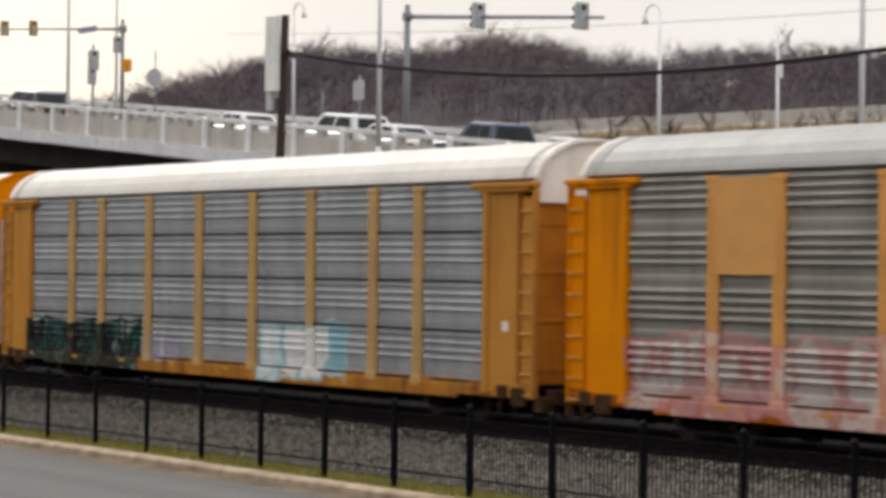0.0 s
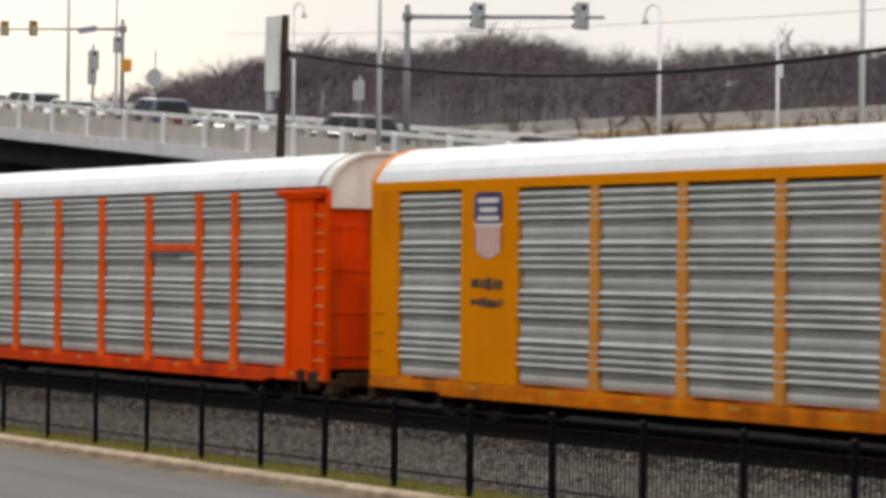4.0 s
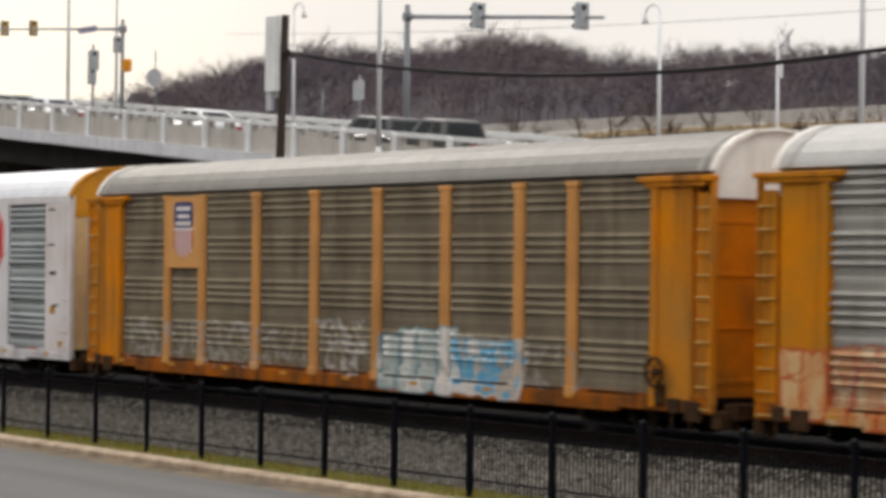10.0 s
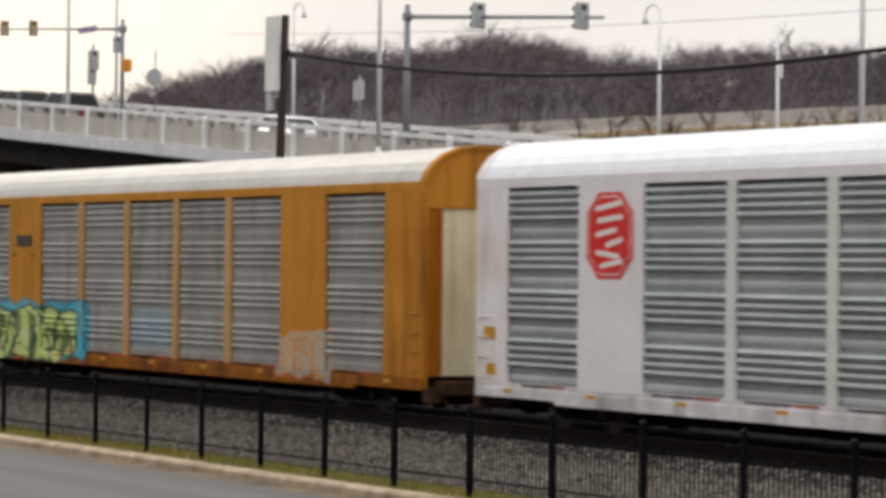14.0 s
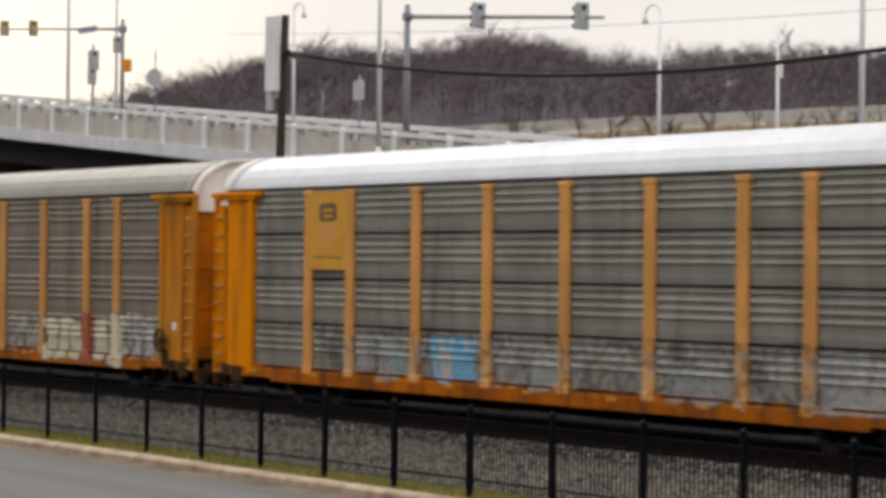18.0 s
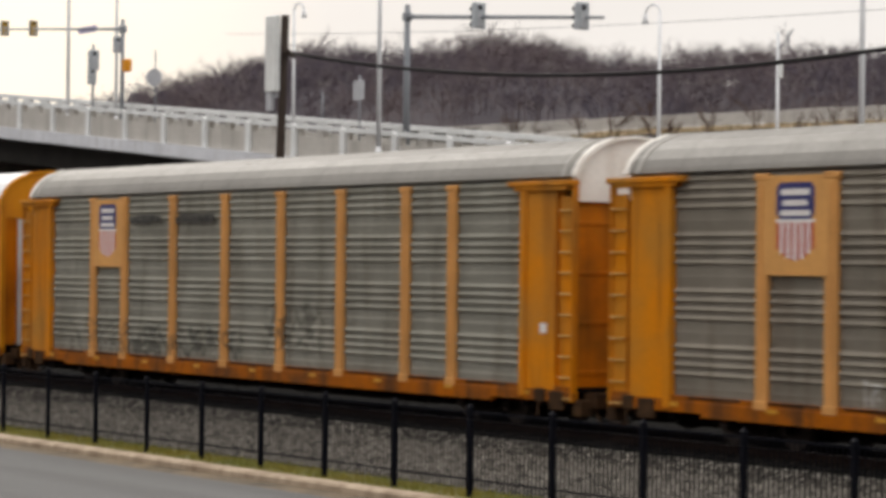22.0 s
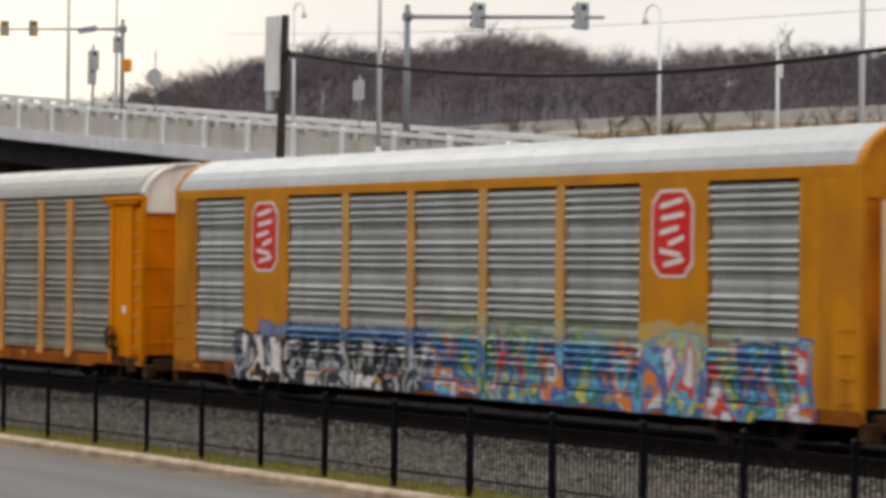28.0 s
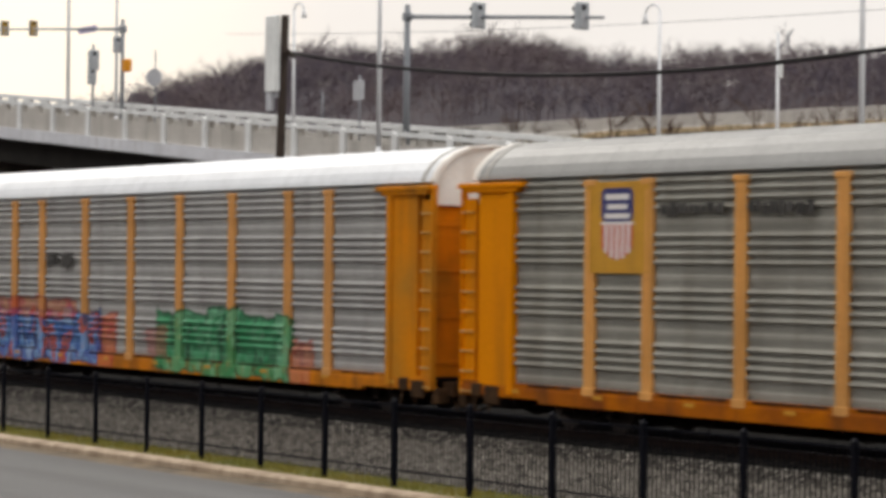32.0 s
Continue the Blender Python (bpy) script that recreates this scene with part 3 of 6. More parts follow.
def ribs_door(bm, x, y0, y1, z0, z1, n):
    """A folding end door with upright pleats, one folded sheet."""
    front = []
    for i in range(n):
        a, b = y0 + (y1 - y0) * i / n, y0 + (y1 - y0) * (i + 1) / n
        m = (a + b) / 2
        front += [(x + .02, a), (x + .02, m - .07), (x + .055, m - .045), (x + .055, m + .045), (x + .02, m + .07)]
    front.append((x + .02, y1))
    ring = front + [(2 * x - p, q) for p, q in front[::-1]]
    lo = [bm.verts.new((p, q, z0)) for p, q in ring]
    hi = [bm.verts.new((p, q, z1)) for p, q in ring]
    for i in range(len(ring)):
        bm.faces.new((lo[i], lo[(i + 1) % len(ring)], hi[(i + 1) % len(ring)], hi[i]))
    bm.faces.new(lo)
    bm.faces.new(hi[::-1])


def underframe(bm):
    box(bm, -13.2, 13.2, -0.38, 0.38, 0.80, 1.34)
    for i in range(-8, 9):
        x = i * 1.5
        box(bm, x - .06, x + .06, -1.42, 1.42, 1.0, 1.36)
    for s in (-1, 1):
        box(bm, s * 3.2 - .5, s * 3.2 + .5, -1.05, -.55, .88, 1.2, .05)
        tube(bm, (s * 4.9 - .7, -.85, 1.08), (s * 4.9 + .6, -.85, 1.08), .17, n=10)
        tube(bm, (s * 1.2, -.9, .85), (s * 7.8, -.9, .85), .025, n=6)
    for x in (-6.5, -2.0, 2.4, 6.9):
        bent(bm, [(x, -1.3, .95), (x + .2, -1.3, .72), (x + .9, -1.3, .72), (x + 1.1, -1.3, .95)], .02, 6)


def coupler(bm):
    box(bm, 12.9, 14.0, -.12, .12, .72 + .55 - .42, 1.1, .03)
    box(bm, 13.95, 14.53, -.17, .17, .78, 1.17, .05)
    box(bm, 12.7, 13.1, -.35, .35, .78, 1.25, .03)
    bent(bm, [(13.1, -.5, .95), (13.5, -.5, .75), (13.95, -.42, .68), (14.25, -.3, .8)], .03, 6)


def plate(bm, x0, x1, z0, z1, y, d=0.012, cut=0.0):
    """A flat badge on the near side, with its corners cut."""
    c = cut
    p = [(x0 + c, z0), (x1 - c, z0), (x1, z0 + c), (x1, z1 - c), (x1 - c, z1), (x0 + c, z1), (x0, z1 - c), (x0, z0 + c)] if c else [(x0, z0), (x1, z0), (x1, z1), (x0, z1)]
    a = [bm.verts.new((x, y, z)) for x, z in p]
    b = [bm.verts.new((x, y + d, z)) for x, z in p]
    bm.faces.new(a)
    for i in range(len(p)):
        bm.faces.new((a[i], a[(i + 1) % len(p)], b[(i + 1) % len(p)], b[i]))


M_RED = surf("badge_red", (0.72, 0.018, 0.015), (0.60, 0.03, 0.025), 3, 0.5, fine=30, bump=0, streak=0.2, dirt=(0.4, 0.15, 0.12))
M_NAVY = surf("badge_navy", (0.03, 0.035, 0.14), (0.05, 0.05, 0.16), 3, 0.5, fine=30, bump=0)
M_BADGE_WHITE = surf("badge_white", (0.80, 0.77, 0.75), (0.72, 0.66, 0.63), 3, 0.5, fine=30, bump=0)
M_PINK = surf("badge_faded_red", (0.55, 0.09, 0.06), (0.56, 0.16, 0.11), 3, 0.5, fine=30, bump=0)
M_FADED = surf("faded_block", (0.10, 0.06, 0.05), (0.20, 0.12, 0.06), 4, 0.6, fine=25, bump=0)
M_GOLD_PINK = surf("faded_field", (0.66, 0.34, 0.10), (0.62, 0.30, 0.08), 3, 0.6, fine=25, bump=0)
M_STRIPE = surf("badge_stripe_red", (0.46, 0.035, 0.02), (0.44, 0.06, 0.04), 3, 0.5, fine=30, bump=0)
M_LETTER = surf("stencil_black", (0.03, 0.028, 0.026), (0.08, 0.075, 0.07), 2.5, 0.7, fine=12, bump=0)
M_REFLECT = surf("reflector_yellow", (0.62, 0.30, 0.03), None, 4, 0.4, fine=30, bump=0)
M_GASKET = surf("roof_gasket", (0.42, 0.40, 0.37), (0.34, 0.32, 0.29), 2, 0.7, fine=20)
M_ENDCAP = surf("end_cap_cream", (0.88, 0.85, 0.80), (0.80, 0.75, 0.69), 1.2, 0.7, fine=20, streak=0.3, dirt=(0.3, 0.2, 0.12))
# near-black tones hold the shade under the cars as well as grime
M_UNDER = surf("underframe_shade_grime", (0.007, 0.006, 0.0055), (0.015, 0.011, 0.009), 1.5, 0.95, fine=15, spec=0.03)
M_RUSTY = surf("rusty_fitting", (0.085, 0.045, 0.022), (0.035, 0.022, 0.014), 4, 0.9, fine=20, spec=0.03)
M_RUNG = surf("rung_worn", (0.60, 0.37, 0.13), (0.50, 0.28, 0.07), 3, 0.6, fine=30, bump=0)
M_SLOT_RED = surf("slot_red_primer", (0.42, 0.09, 0.045), (0.30, 0.07, 0.04), 3, 0.7, fine=20)
M_LEDGE = surf("ledge_shade", (0.035, 0.022, 0.014), (0.10, 0.055, 0.03), 2.5, 0.9, fine=20, spec=0.03)
M_WHEEL = surf("wheel_steel", (0.05, 0.04, 0.035), (0.08, 0.06, 0.05), 3, 0.6, 0.5, fine=20)
M_FARSIDE = surf("far_side_panels", (0.36, 0.36, 0.35), (0.28, 0.28, 0.27), 1.0, 0.6, fine=20)


def badge(car, kind, x0, x1):
    """The painted signs on a car's side: red plate, shield on a field, blank field, rows of stencilled marks."""
    m = (x0 + x1) / 2
    if kind in ("red", "octagon"):
        w, lo, hi, cut = (0.66, 3.68, 5.36, 0.26) if kind == "red" else (0.78, 3.64, 5.34, 0.40)
        bm = B(); plate(bm, m - w, m + w, lo, hi, -1.519, cut=cut)
        rim = part("badge", bm, M_BADGE_WHITE if kind == "red" else M_RED, car, "red badge with white marks and rim")
        if kind == "octagon":
            bm = B(); plate(bm, m - w + .07, m + w - .07, lo + .07, hi - .07, -1.524, cut=cut)
            part("ring", bm, M_BADGE_WHITE, rim)
        bm = B(); plate(bm, m - w + .06, m + w - .06, lo + .06, hi - .06, -1.528, cut=cut * 0.92) if kind == "red" else plate(bm, m - w + .10, m + w - .10, lo + .10, hi - .10, -1.528, cut=cut * 0.92)
        part("field", bm, M_RED, rim)
        k, h = w / 0.7, (hi - lo) / 1.6
        for xa, za, xb, zb in ((-.40, 1.24, .36, 1.36), (-.36, 1.02, .40, 1.10), (-.40, .76, .22, .86), (-.10, .56, .40, .68), (-.40, .44, .30, .36), (-.26, .18, .40, .28)):
            bm = B()
            pts = [(m + xa * k, lo + za * h), (m + xb * k, lo + zb * h), (m + xb * k, lo + (zb + .10) * h), (m + xa * k, lo + (za + .10) * h)]
            f = [bm.verts.new((x, -1.532, z)) for x, z in pts]
            g = [bm.verts.new((x, -1.528, z)) for x, z in pts]
            bm.faces.new(f)
            for q in range(4):
                bm.faces.new((f[q], f[(q + 1) % 4], g[(q + 1) % 4], g[q]))
            part("mark", bm, M_BADGE_WHITE, rim)
    elif kind == "gold_block":
        bm = B(); plate(bm, m - 0.40, m + 0.40, 4.86, 5.28, -1.524, cut=0.08)
        top = part("badge", bm, M_FADED, car, "faded dark block on a gold board")
        for z0_, z1_, hw in ((5.08, 5.16, .26), (4.94, 5.02, .22)):
            bm = B(); plate(bm, m - hw, m + hw, z0_, z1_, -1.529)
            part("mark", bm, M_REFLECT, top)
        bm = B(); plate(bm, m - 0.36, m + 0.36, 4.34, 4.80, -1.524, cut=0.16)
        part("field", bm, M_GOLD_PINK, top)
    elif kind in ("shield", "shield_crisp"):
        red = M_STRIPE if kind == "shield_crisp" else M_PINK
        bm = B(); plate(bm, m - 0.54, m + 0.54, 4.76, 5.42, -1.524, cut=0.10)
        top = part("badge", bm, M_NAVY, car, "shield, navy over red and white stripes")
        for z0_, z1_, hw, y in ((5.19, 5.30, .40, -1.529), (5.00, 5.10, .34, -1.529), (4.82, 4.92, .42, -1.529), (4.70, 4.76, .54, -1.524)):
            bm = B(); plate(bm, m - hw, m + hw, z0_, z1_, y)
            part("mark", bm, M_BADGE_WHITE, top)
        for i in range(11):
            x = m - 0.52 + i * 1.04 / 11.0
            dip = 0.20 * (abs(i - 5) / 5) ** 2
            bm = B(); plate(bm, x, x + 1.04 / 11.0, 4.02 + dip, 4.70, -1.524)
            part("stripe", bm, red if i % 2 == 0 else M_BADGE_WHITE, top)


def letters(car, x0, x1, z0, z1, seed, material=None):
    """Stencilled writing too worn to read: plain bars."""
    r = random.Random(seed)
    x = x0
    while x < x1:
        w = r.uniform(0.10, 0.30)
        u, v = r.uniform(0, .3) * (z1 - z0), r.uniform(0, .25) * (z1 - z0)
        bm = B(); plate(bm, x, min(x + w, x1), z0 + u, z1 - v, -1.524)
        part("stencil_mark", bm, material or M_LETTER, car, "worn dark stencilled mark")
        x += w + r.uniform(0.03, 0.08)


def railcar(i, flush, label, paint, paint2, steel, steel2, roof, roof2, depth=0.05, streak=0.3, areas=(), badges=(), marks=(),
            door=None, seams=False, end_paint=None, dirt=(0.10, 0.065, 0.04), band=None):
    """A covered car carrier. flush: end sheets flush with the roof and wide badge posts; else open posts and boxed ends."""
    car = empty("railcar", on_track(0))
    tagged(car, label, "railcar", "cars of the freight train")
    s = i * 7.3 + 1.0
    P = surf("car_paint", paint, paint2, 0.7, 0.5, fine=25, streak=streak * 0.6, dirt=dirt, seed=s, areas=areas, spec=0.02, bump=0.06)
    rich = (0.97, 0.88, 0.8)
    PE = surf("car_end_paint", tuple(c * k for c, k in zip(paint, rich)) if not flush else paint, tuple(c * k for c, k in zip(paint2, rich)), 0.7, 0.55, fine=25, streak=min(streak * 1.7, 0.9), dirt=(0.16, 0.065, 0.02), seed=s + 2, areas=areas, spec=0.02, bump=0.06)
    worn = min(1.0, streak / 0.25)
    faded = tuple(c * k + a * worn for c, k, a in zip(paint, (0.80, 0.86, 0.8), (0.13, 0.125, 0.11))) if i != 3 else (0.95, 0.14, 0.01)
    PP = surf("post_paint", faded, tuple(c * 0.8 for c in faded), 1.2, 0.55, fine=22, streak=streak * 0.6, dirt=dirt, seed=s + 5, areas=areas, spec=0.05, bump=0.05)
    G = surf("car_panels", tuple(c * 1.22 for c in steel), tuple(c * 1.20 for c in steel2), 0.8, 0.65, 0.0, fine=22, streak=streak, dirt=dirt, seed=s, areas=areas, spec=0.0, bump=0.06)
    # darker dotted copy of the rib steel puts the shade between ribs into colour
    GF = surf("shaded_panel_flats", tuple(c * 1.12 for c in steel), tuple(c * 1.10 for c in steel2), 0.8, 0.65, 0.0, fine=22, streak=streak, dirt=dirt, seed=s, areas=areas, spec=0.0, bump=0.06, holes=0.35 if depth > 0.055 else 0.27 if depth > 0.04 else 0.2)
    R = surf("car_roof", roof, roof2, 0.6, 0.5, 0.0, fine=14, streak=0.2, dirt=tuple(c * 0.45 for c in roof), seed=s, bump=0.05)
    SL = surf("sill_paint", tuple(c * k for c, k in zip(paint, (0.60, 0.46, 0.34) if streak >= 0.27 else (0.95, 0.84, 0.55) if max(paint) - min(paint) > 0.2 else (0.95,) * 3)), tuple(c * k + 0.008 for c, k in zip(paint2, (0.28, 0.19, 0.16) if streak >= 0.27 else (0.62, 0.45, 0.3) if max(paint) - min(paint) > 0.2 else (0.7,) * 3)), 1.3, 0.6, fine=18, streak=min(streak + 0.35, 0.85), dirt=(0.05, 0.028, 0.015), seed=s + 4, areas=areas, spec=0.05, bump=0.08)
    # car paint darkened and reddened for the shade and orange bounce between cars
    PD = surf("shaded_end_paint", tuple(c * k for c, k in zip(paint, (0.98, 0.76, 0.40))), tuple(c * k for c, k in zip(paint2, (0.75, 0.55, 0.3))), 0.9, 0.6, fine=20, streak=0.5, dirt=(0.10, 0.045, 0.015), seed=s + 6, spec=0.05, bump=0.06)
    ends = {-1: 13.15, 1: 13.65} if flush else {-1: 13.95, 1: 13.85}
    lo, hi = -ends[-1], ends[1]
    part("roof", roof_mesh(-13.38 if not flush else lo + 0.12, hi - 0.12), R, car)
    part("underframe", keep(("underframe",), underframe), M_UNDER, car, "black grimy underframe with shade in its colour")
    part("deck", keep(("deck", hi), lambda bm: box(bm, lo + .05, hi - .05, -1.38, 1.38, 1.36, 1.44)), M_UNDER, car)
    part("side_panel", keep(("far_wall", hi), lambda bm: box(bm, lo + .1, hi - .1, 1.42, 1.48, SILL1, EAVE)), M_FARSIDE, car)
    for y0, y1, nm in ((-1.52, -1.40, "side_sill"), (1.40, 1.52, "side_sill")):
        part(nm, keep((nm, y0, hi), lambda bm: (box(bm, lo, hi, y0, y1, SILL0 + .04, SILL1 - .07, .012), box(bm, lo + 3.0, hi - 3.0, y0, y1, SILL0 - .03, SILL0 + .05))), SL, car)
    part("sill_ledge", keep(("sill_ledge", hi), lambda bm: box(bm, lo + .02, hi - .02, -1.498, -1.40, SILL1 - .075, SILL1 + .035)), SL, car)
    # slots are proud dark strips, the shade of a gap put into colour
    for n in range(9):
        c, w = (-10.6, -8.2, -5.8, -2.9, 0.0, 2.9, 5.8, 8.2, 10.6)[n], 1.9 if n in (0, 1, 7, 8) else 2.6
        part("slot", keep(("slot", n), lambda bm: box(bm, c - .40 * w, c + .12 * w, -1.503, -1.45, SILL1 - .02, SILL1 + .022)), M_UNDER, car, "near-black strip painted for a slot's shade above the sill")
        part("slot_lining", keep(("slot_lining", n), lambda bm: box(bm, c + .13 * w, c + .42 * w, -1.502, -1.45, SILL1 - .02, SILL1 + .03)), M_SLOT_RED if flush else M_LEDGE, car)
    for sg in (-1, 1):
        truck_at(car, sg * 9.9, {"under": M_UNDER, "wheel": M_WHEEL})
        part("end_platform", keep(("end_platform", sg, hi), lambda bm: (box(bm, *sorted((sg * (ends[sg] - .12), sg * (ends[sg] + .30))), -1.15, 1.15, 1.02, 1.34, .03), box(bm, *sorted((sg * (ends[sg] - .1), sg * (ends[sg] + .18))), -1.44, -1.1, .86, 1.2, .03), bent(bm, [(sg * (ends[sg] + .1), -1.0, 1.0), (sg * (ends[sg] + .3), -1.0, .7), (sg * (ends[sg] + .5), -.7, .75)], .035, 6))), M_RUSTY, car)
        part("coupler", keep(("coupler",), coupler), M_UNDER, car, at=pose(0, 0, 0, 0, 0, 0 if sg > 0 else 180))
    if flush:
        spans = [(-11.95, WIDE[0][0])] + [(WIDE[0][1], -4.4), (-4.4, -1.5), (-1.5, 1.45), (1.45, 4.35), (4.35, WIDE[1][0])] + [(WIDE[1][1], 11.95)]
        for a, b in spans:
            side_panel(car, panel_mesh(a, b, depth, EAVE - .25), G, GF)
        for x in (-4.4, -1.5, 1.45, 4.35):
            part("post", keep(("slim_post", x), lambda bm: box(bm, x - .15, x + .15, -1.505, -1.41, SILL1 - .02, EAVE - .02, .015)), PP, car)
        for a, b in WIDE:
            part("wide_post", keep(("wide_post", a), lambda bm: box(bm, a, b, -1.505, -1.41, SILL1 - .03, EAVE - .02, .012)), P, car)
        part("letter_board", keep(("letter_board", hi), lambda bm: box(bm, lo, hi, -1.507, -1.42, EAVE - .20, EAVE + .02, .01)), P, car)
        for sg in (-1, 1):
            half = ends[sg]
            a, b = sorted((sg * 11.95, sg * half))
            part("end_sheet", keep(("end_sheet", a), lambda bm: box(bm, a, b, -1.503, -1.41, SILL1 - .03, EAVE + .01, .012)), PE, car)
            EP = PE if end_paint is None or sg < 0 else end_paint
            part("roof_hood", band_mesh(*sorted((sg * (half - .16), sg * (half + .02)))), EP, car)
            part("gable", gable_mesh(sg * (half - .10), 5.12), EP, car)
            bm = B()
            part("end_door", keep(("end_door", sg), lambda bm: ribs_door(bm, sg * (half - .14), -1.02, 0.0, SILL1 + .02, 5.12, 4)), door, car, "pale folding end door")
            part("end_door", keep(("end_door_far", sg), lambda bm: ribs_door(bm, sg * (half - .14), 0.0, 1.02, SILL1 + .02, 5.12, 4)), M_DOOR_CREAM if i == 6 else door, car, "pale folding end door")
            for y0, y1 in ((-1.42, -1.03), (1.03, 1.42)):
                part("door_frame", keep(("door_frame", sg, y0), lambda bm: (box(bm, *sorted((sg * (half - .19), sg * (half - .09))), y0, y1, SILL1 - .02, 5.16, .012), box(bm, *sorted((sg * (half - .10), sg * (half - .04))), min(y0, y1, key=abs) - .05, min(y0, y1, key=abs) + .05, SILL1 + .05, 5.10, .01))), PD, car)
            for k in range(4):
                part("grab_iron", keep(("grab_iron", sg, k), lambda bm: bent(bm, [(sg * (half - .55), -1.50, 1.55 + k * .42), (sg * (half - .55), -1.55, 1.55 + k * .42), (sg * (half - .15), -1.55, 1.55 + k * .42), (sg * (half - .15), -1.50, 1.55 + k * .42)], .014, 6)), PE, car)
            for y in (-1.46, 1.40):
                part("corner_post", keep(("corner_f", sg, y), lambda bm: box(bm, *sorted((sg * (half - .2), sg * half)), y, y + .1, SILL0 + .1, EAVE, .012)), PE, car)
    else:
        for a, b in zip(BAYS, BAYS[1:]):
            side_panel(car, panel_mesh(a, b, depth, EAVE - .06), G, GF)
        for x in BAYS[1:-1]:
            def make(bm):
                box(bm, x - .165, x + .165, -1.515, -1.41, SILL1 - .06, EAVE - .12, .012)
                box(bm, x - .035, x + .035, -1.535, -1.51, SILL1 + .2, EAVE - .3)
                box(bm, x - .22, x + .22, -1.53, -1.42, EAVE - .22, EAVE - .10, .015)
                box(bm, x - .20, x + .20, -1.53, -1.42, SILL1 - .12, SILL1 + .05, .015)
            part("post", keep(("post", x), make), PP, car)
        for sg in (-1, 1):
            half = ends[sg]
            top = half if sg > 0 else 13.5
            a, b = sorted((sg * 12.10, sg * (half - .66)))
            part("end_sheet", keep(("boxed_end", a), lambda bm: box(bm, a, b, -1.50, -1.36, SILL1 - .05, EAVE - .18, .012)), PE, car)
            c, d = sorted((sg * 11.93, sg * 12.14))
            part("corner_post", keep(("inner_post", c), lambda bm: box(bm, c, d, -1.56, -1.38, SILL0 + .1, EAVE - .16, .02)), PE, car)
            c, d = sorted((sg * (half - .68), sg * (half - .48)))
            part("recess", keep(("recess", c), lambda bm: box(bm, c, d, -1.40, -1.34, SILL0 + .1, EAVE - .3)), PD, car, "recess beside the ladder, shade in its paint")
            c, d = sorted((sg * (half - .50), sg * half))
            part("ladder_board", keep(("ladder_board", c), lambda bm: (box(bm, c, d, -1.47, -1.40, SILL0 + .05, EAVE - .40, .012), box(bm, *sorted((sg * (half - .05), sg * half)), -1.54, -1.38, SILL0 + .05, EAVE - .18, .01))), PE, car)
            for k in range(10):
                part("rung", keep(("rung", sg, k), lambda bm: bent(bm, [(sg * (half - .46), -1.46, 1.22 + k * .42), (sg * (half - .46), -1.54, 1.22 + k * .42), (sg * (half - .04), -1.54, 1.22 + k * .42), (sg * (half - .04), -1.46, 1.22 + k * .42)], .02, 6)), M_RUNG, car)
            e = sg * (half - .9)
            part("end_step", keep(("end_step", sg), lambda bm: (box(bm, e - .42, e - .05, -1.56, -1.50, SILL0 + .02, SILL0 + .30, .02), box(bm, e + .10, e + .62, -1.56, -1.47, SILL0 - .12, SILL0 + .26, .02), bent(bm, [(e - .3, -1.52, SILL0 + .05), (e - .28, -1.55, SILL0 - .32), (e + .28, -1.55, SILL0 - .32), (e + .3, -1.52, SILL0 + .05)], .022, 6))), M_RUSTY, car, "rusty step and bracket under the car's end")
            if sg > 0 and i in (1, 4, 8, 9, 10, 13):
                z = 2.15 + 0.37 * (i % 3)
                part("placard", keep(("placard", i), lambda bm: plate(bm, 12.66, 12.88, z, z + .20, -1.506)), M_BADGE_WHITE, car, "small white placard on the car's end")
            part("corner_post", keep(("outer_post", sg), lambda bm: box(bm, *sorted((sg * (half - .2), sg * half)), 1.38, 1.54, SILL0 + .1, EAVE - .16, .02)), PE, car)
            c, d = sorted((sg * 11.55, sg * (half + .03)))
            part("bracing_cap", keep(("cap", c), lambda bm: (box(bm, c, d, -1.62, -1.38, EAVE - .19, EAVE - .08, .015), box(bm, c + .2, d - .2, -1.58, -1.40, EAVE - .28, EAVE - .18, .01))), PE, car)
            part("roof_band", band_mesh(*sorted((sg * (top - .50), sg * (top - .36)))), M_GASKET, car)
            part("roof_band", band_mesh(*sorted((sg * (top - .12), sg * (top + .04)))), M_ENDCAP if band is None else band, car)
            part("gable", gable_mesh(sg * (top - .12), 5.18), M_ENDCAP, car, "cream end panel under the roof")
            for y0, y1 in ((-1.40, -0.01), (0.01, 1.40)):
                x = sg * (half - .2)
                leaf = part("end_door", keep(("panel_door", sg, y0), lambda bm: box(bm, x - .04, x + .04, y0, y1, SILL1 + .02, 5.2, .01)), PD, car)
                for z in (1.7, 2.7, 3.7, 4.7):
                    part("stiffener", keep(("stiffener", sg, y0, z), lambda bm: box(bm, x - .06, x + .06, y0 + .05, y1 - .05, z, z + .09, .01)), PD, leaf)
    if seams:
        h = (EAVE - .06 - SILL1) / 4
        for k in (1, 2, 3):
            part("sheet_seam", keep(("sheet_seam", k), lambda bm: box(bm, -11.93, 11.93, -1.470, -1.44, SILL1 + k * h - .015, SILL1 + k * h + .03)), M_UNDER, car)
    for kind, a, b in badges:
        board = {"shield": TAN, "shield_crisp": TAN, "shield_gold": (0.60, 0.30, 0.03), "gold_block": (0.66, 0.33, 0.04), "blank": TAN}.get(kind)
        if kind == "shield_gold":
            kind = "shield"
        if board and not flush:
            bm = B(); plate(bm, a - .08, b + .08, 3.75, 5.55, -1.519, 0.05, 0.0)
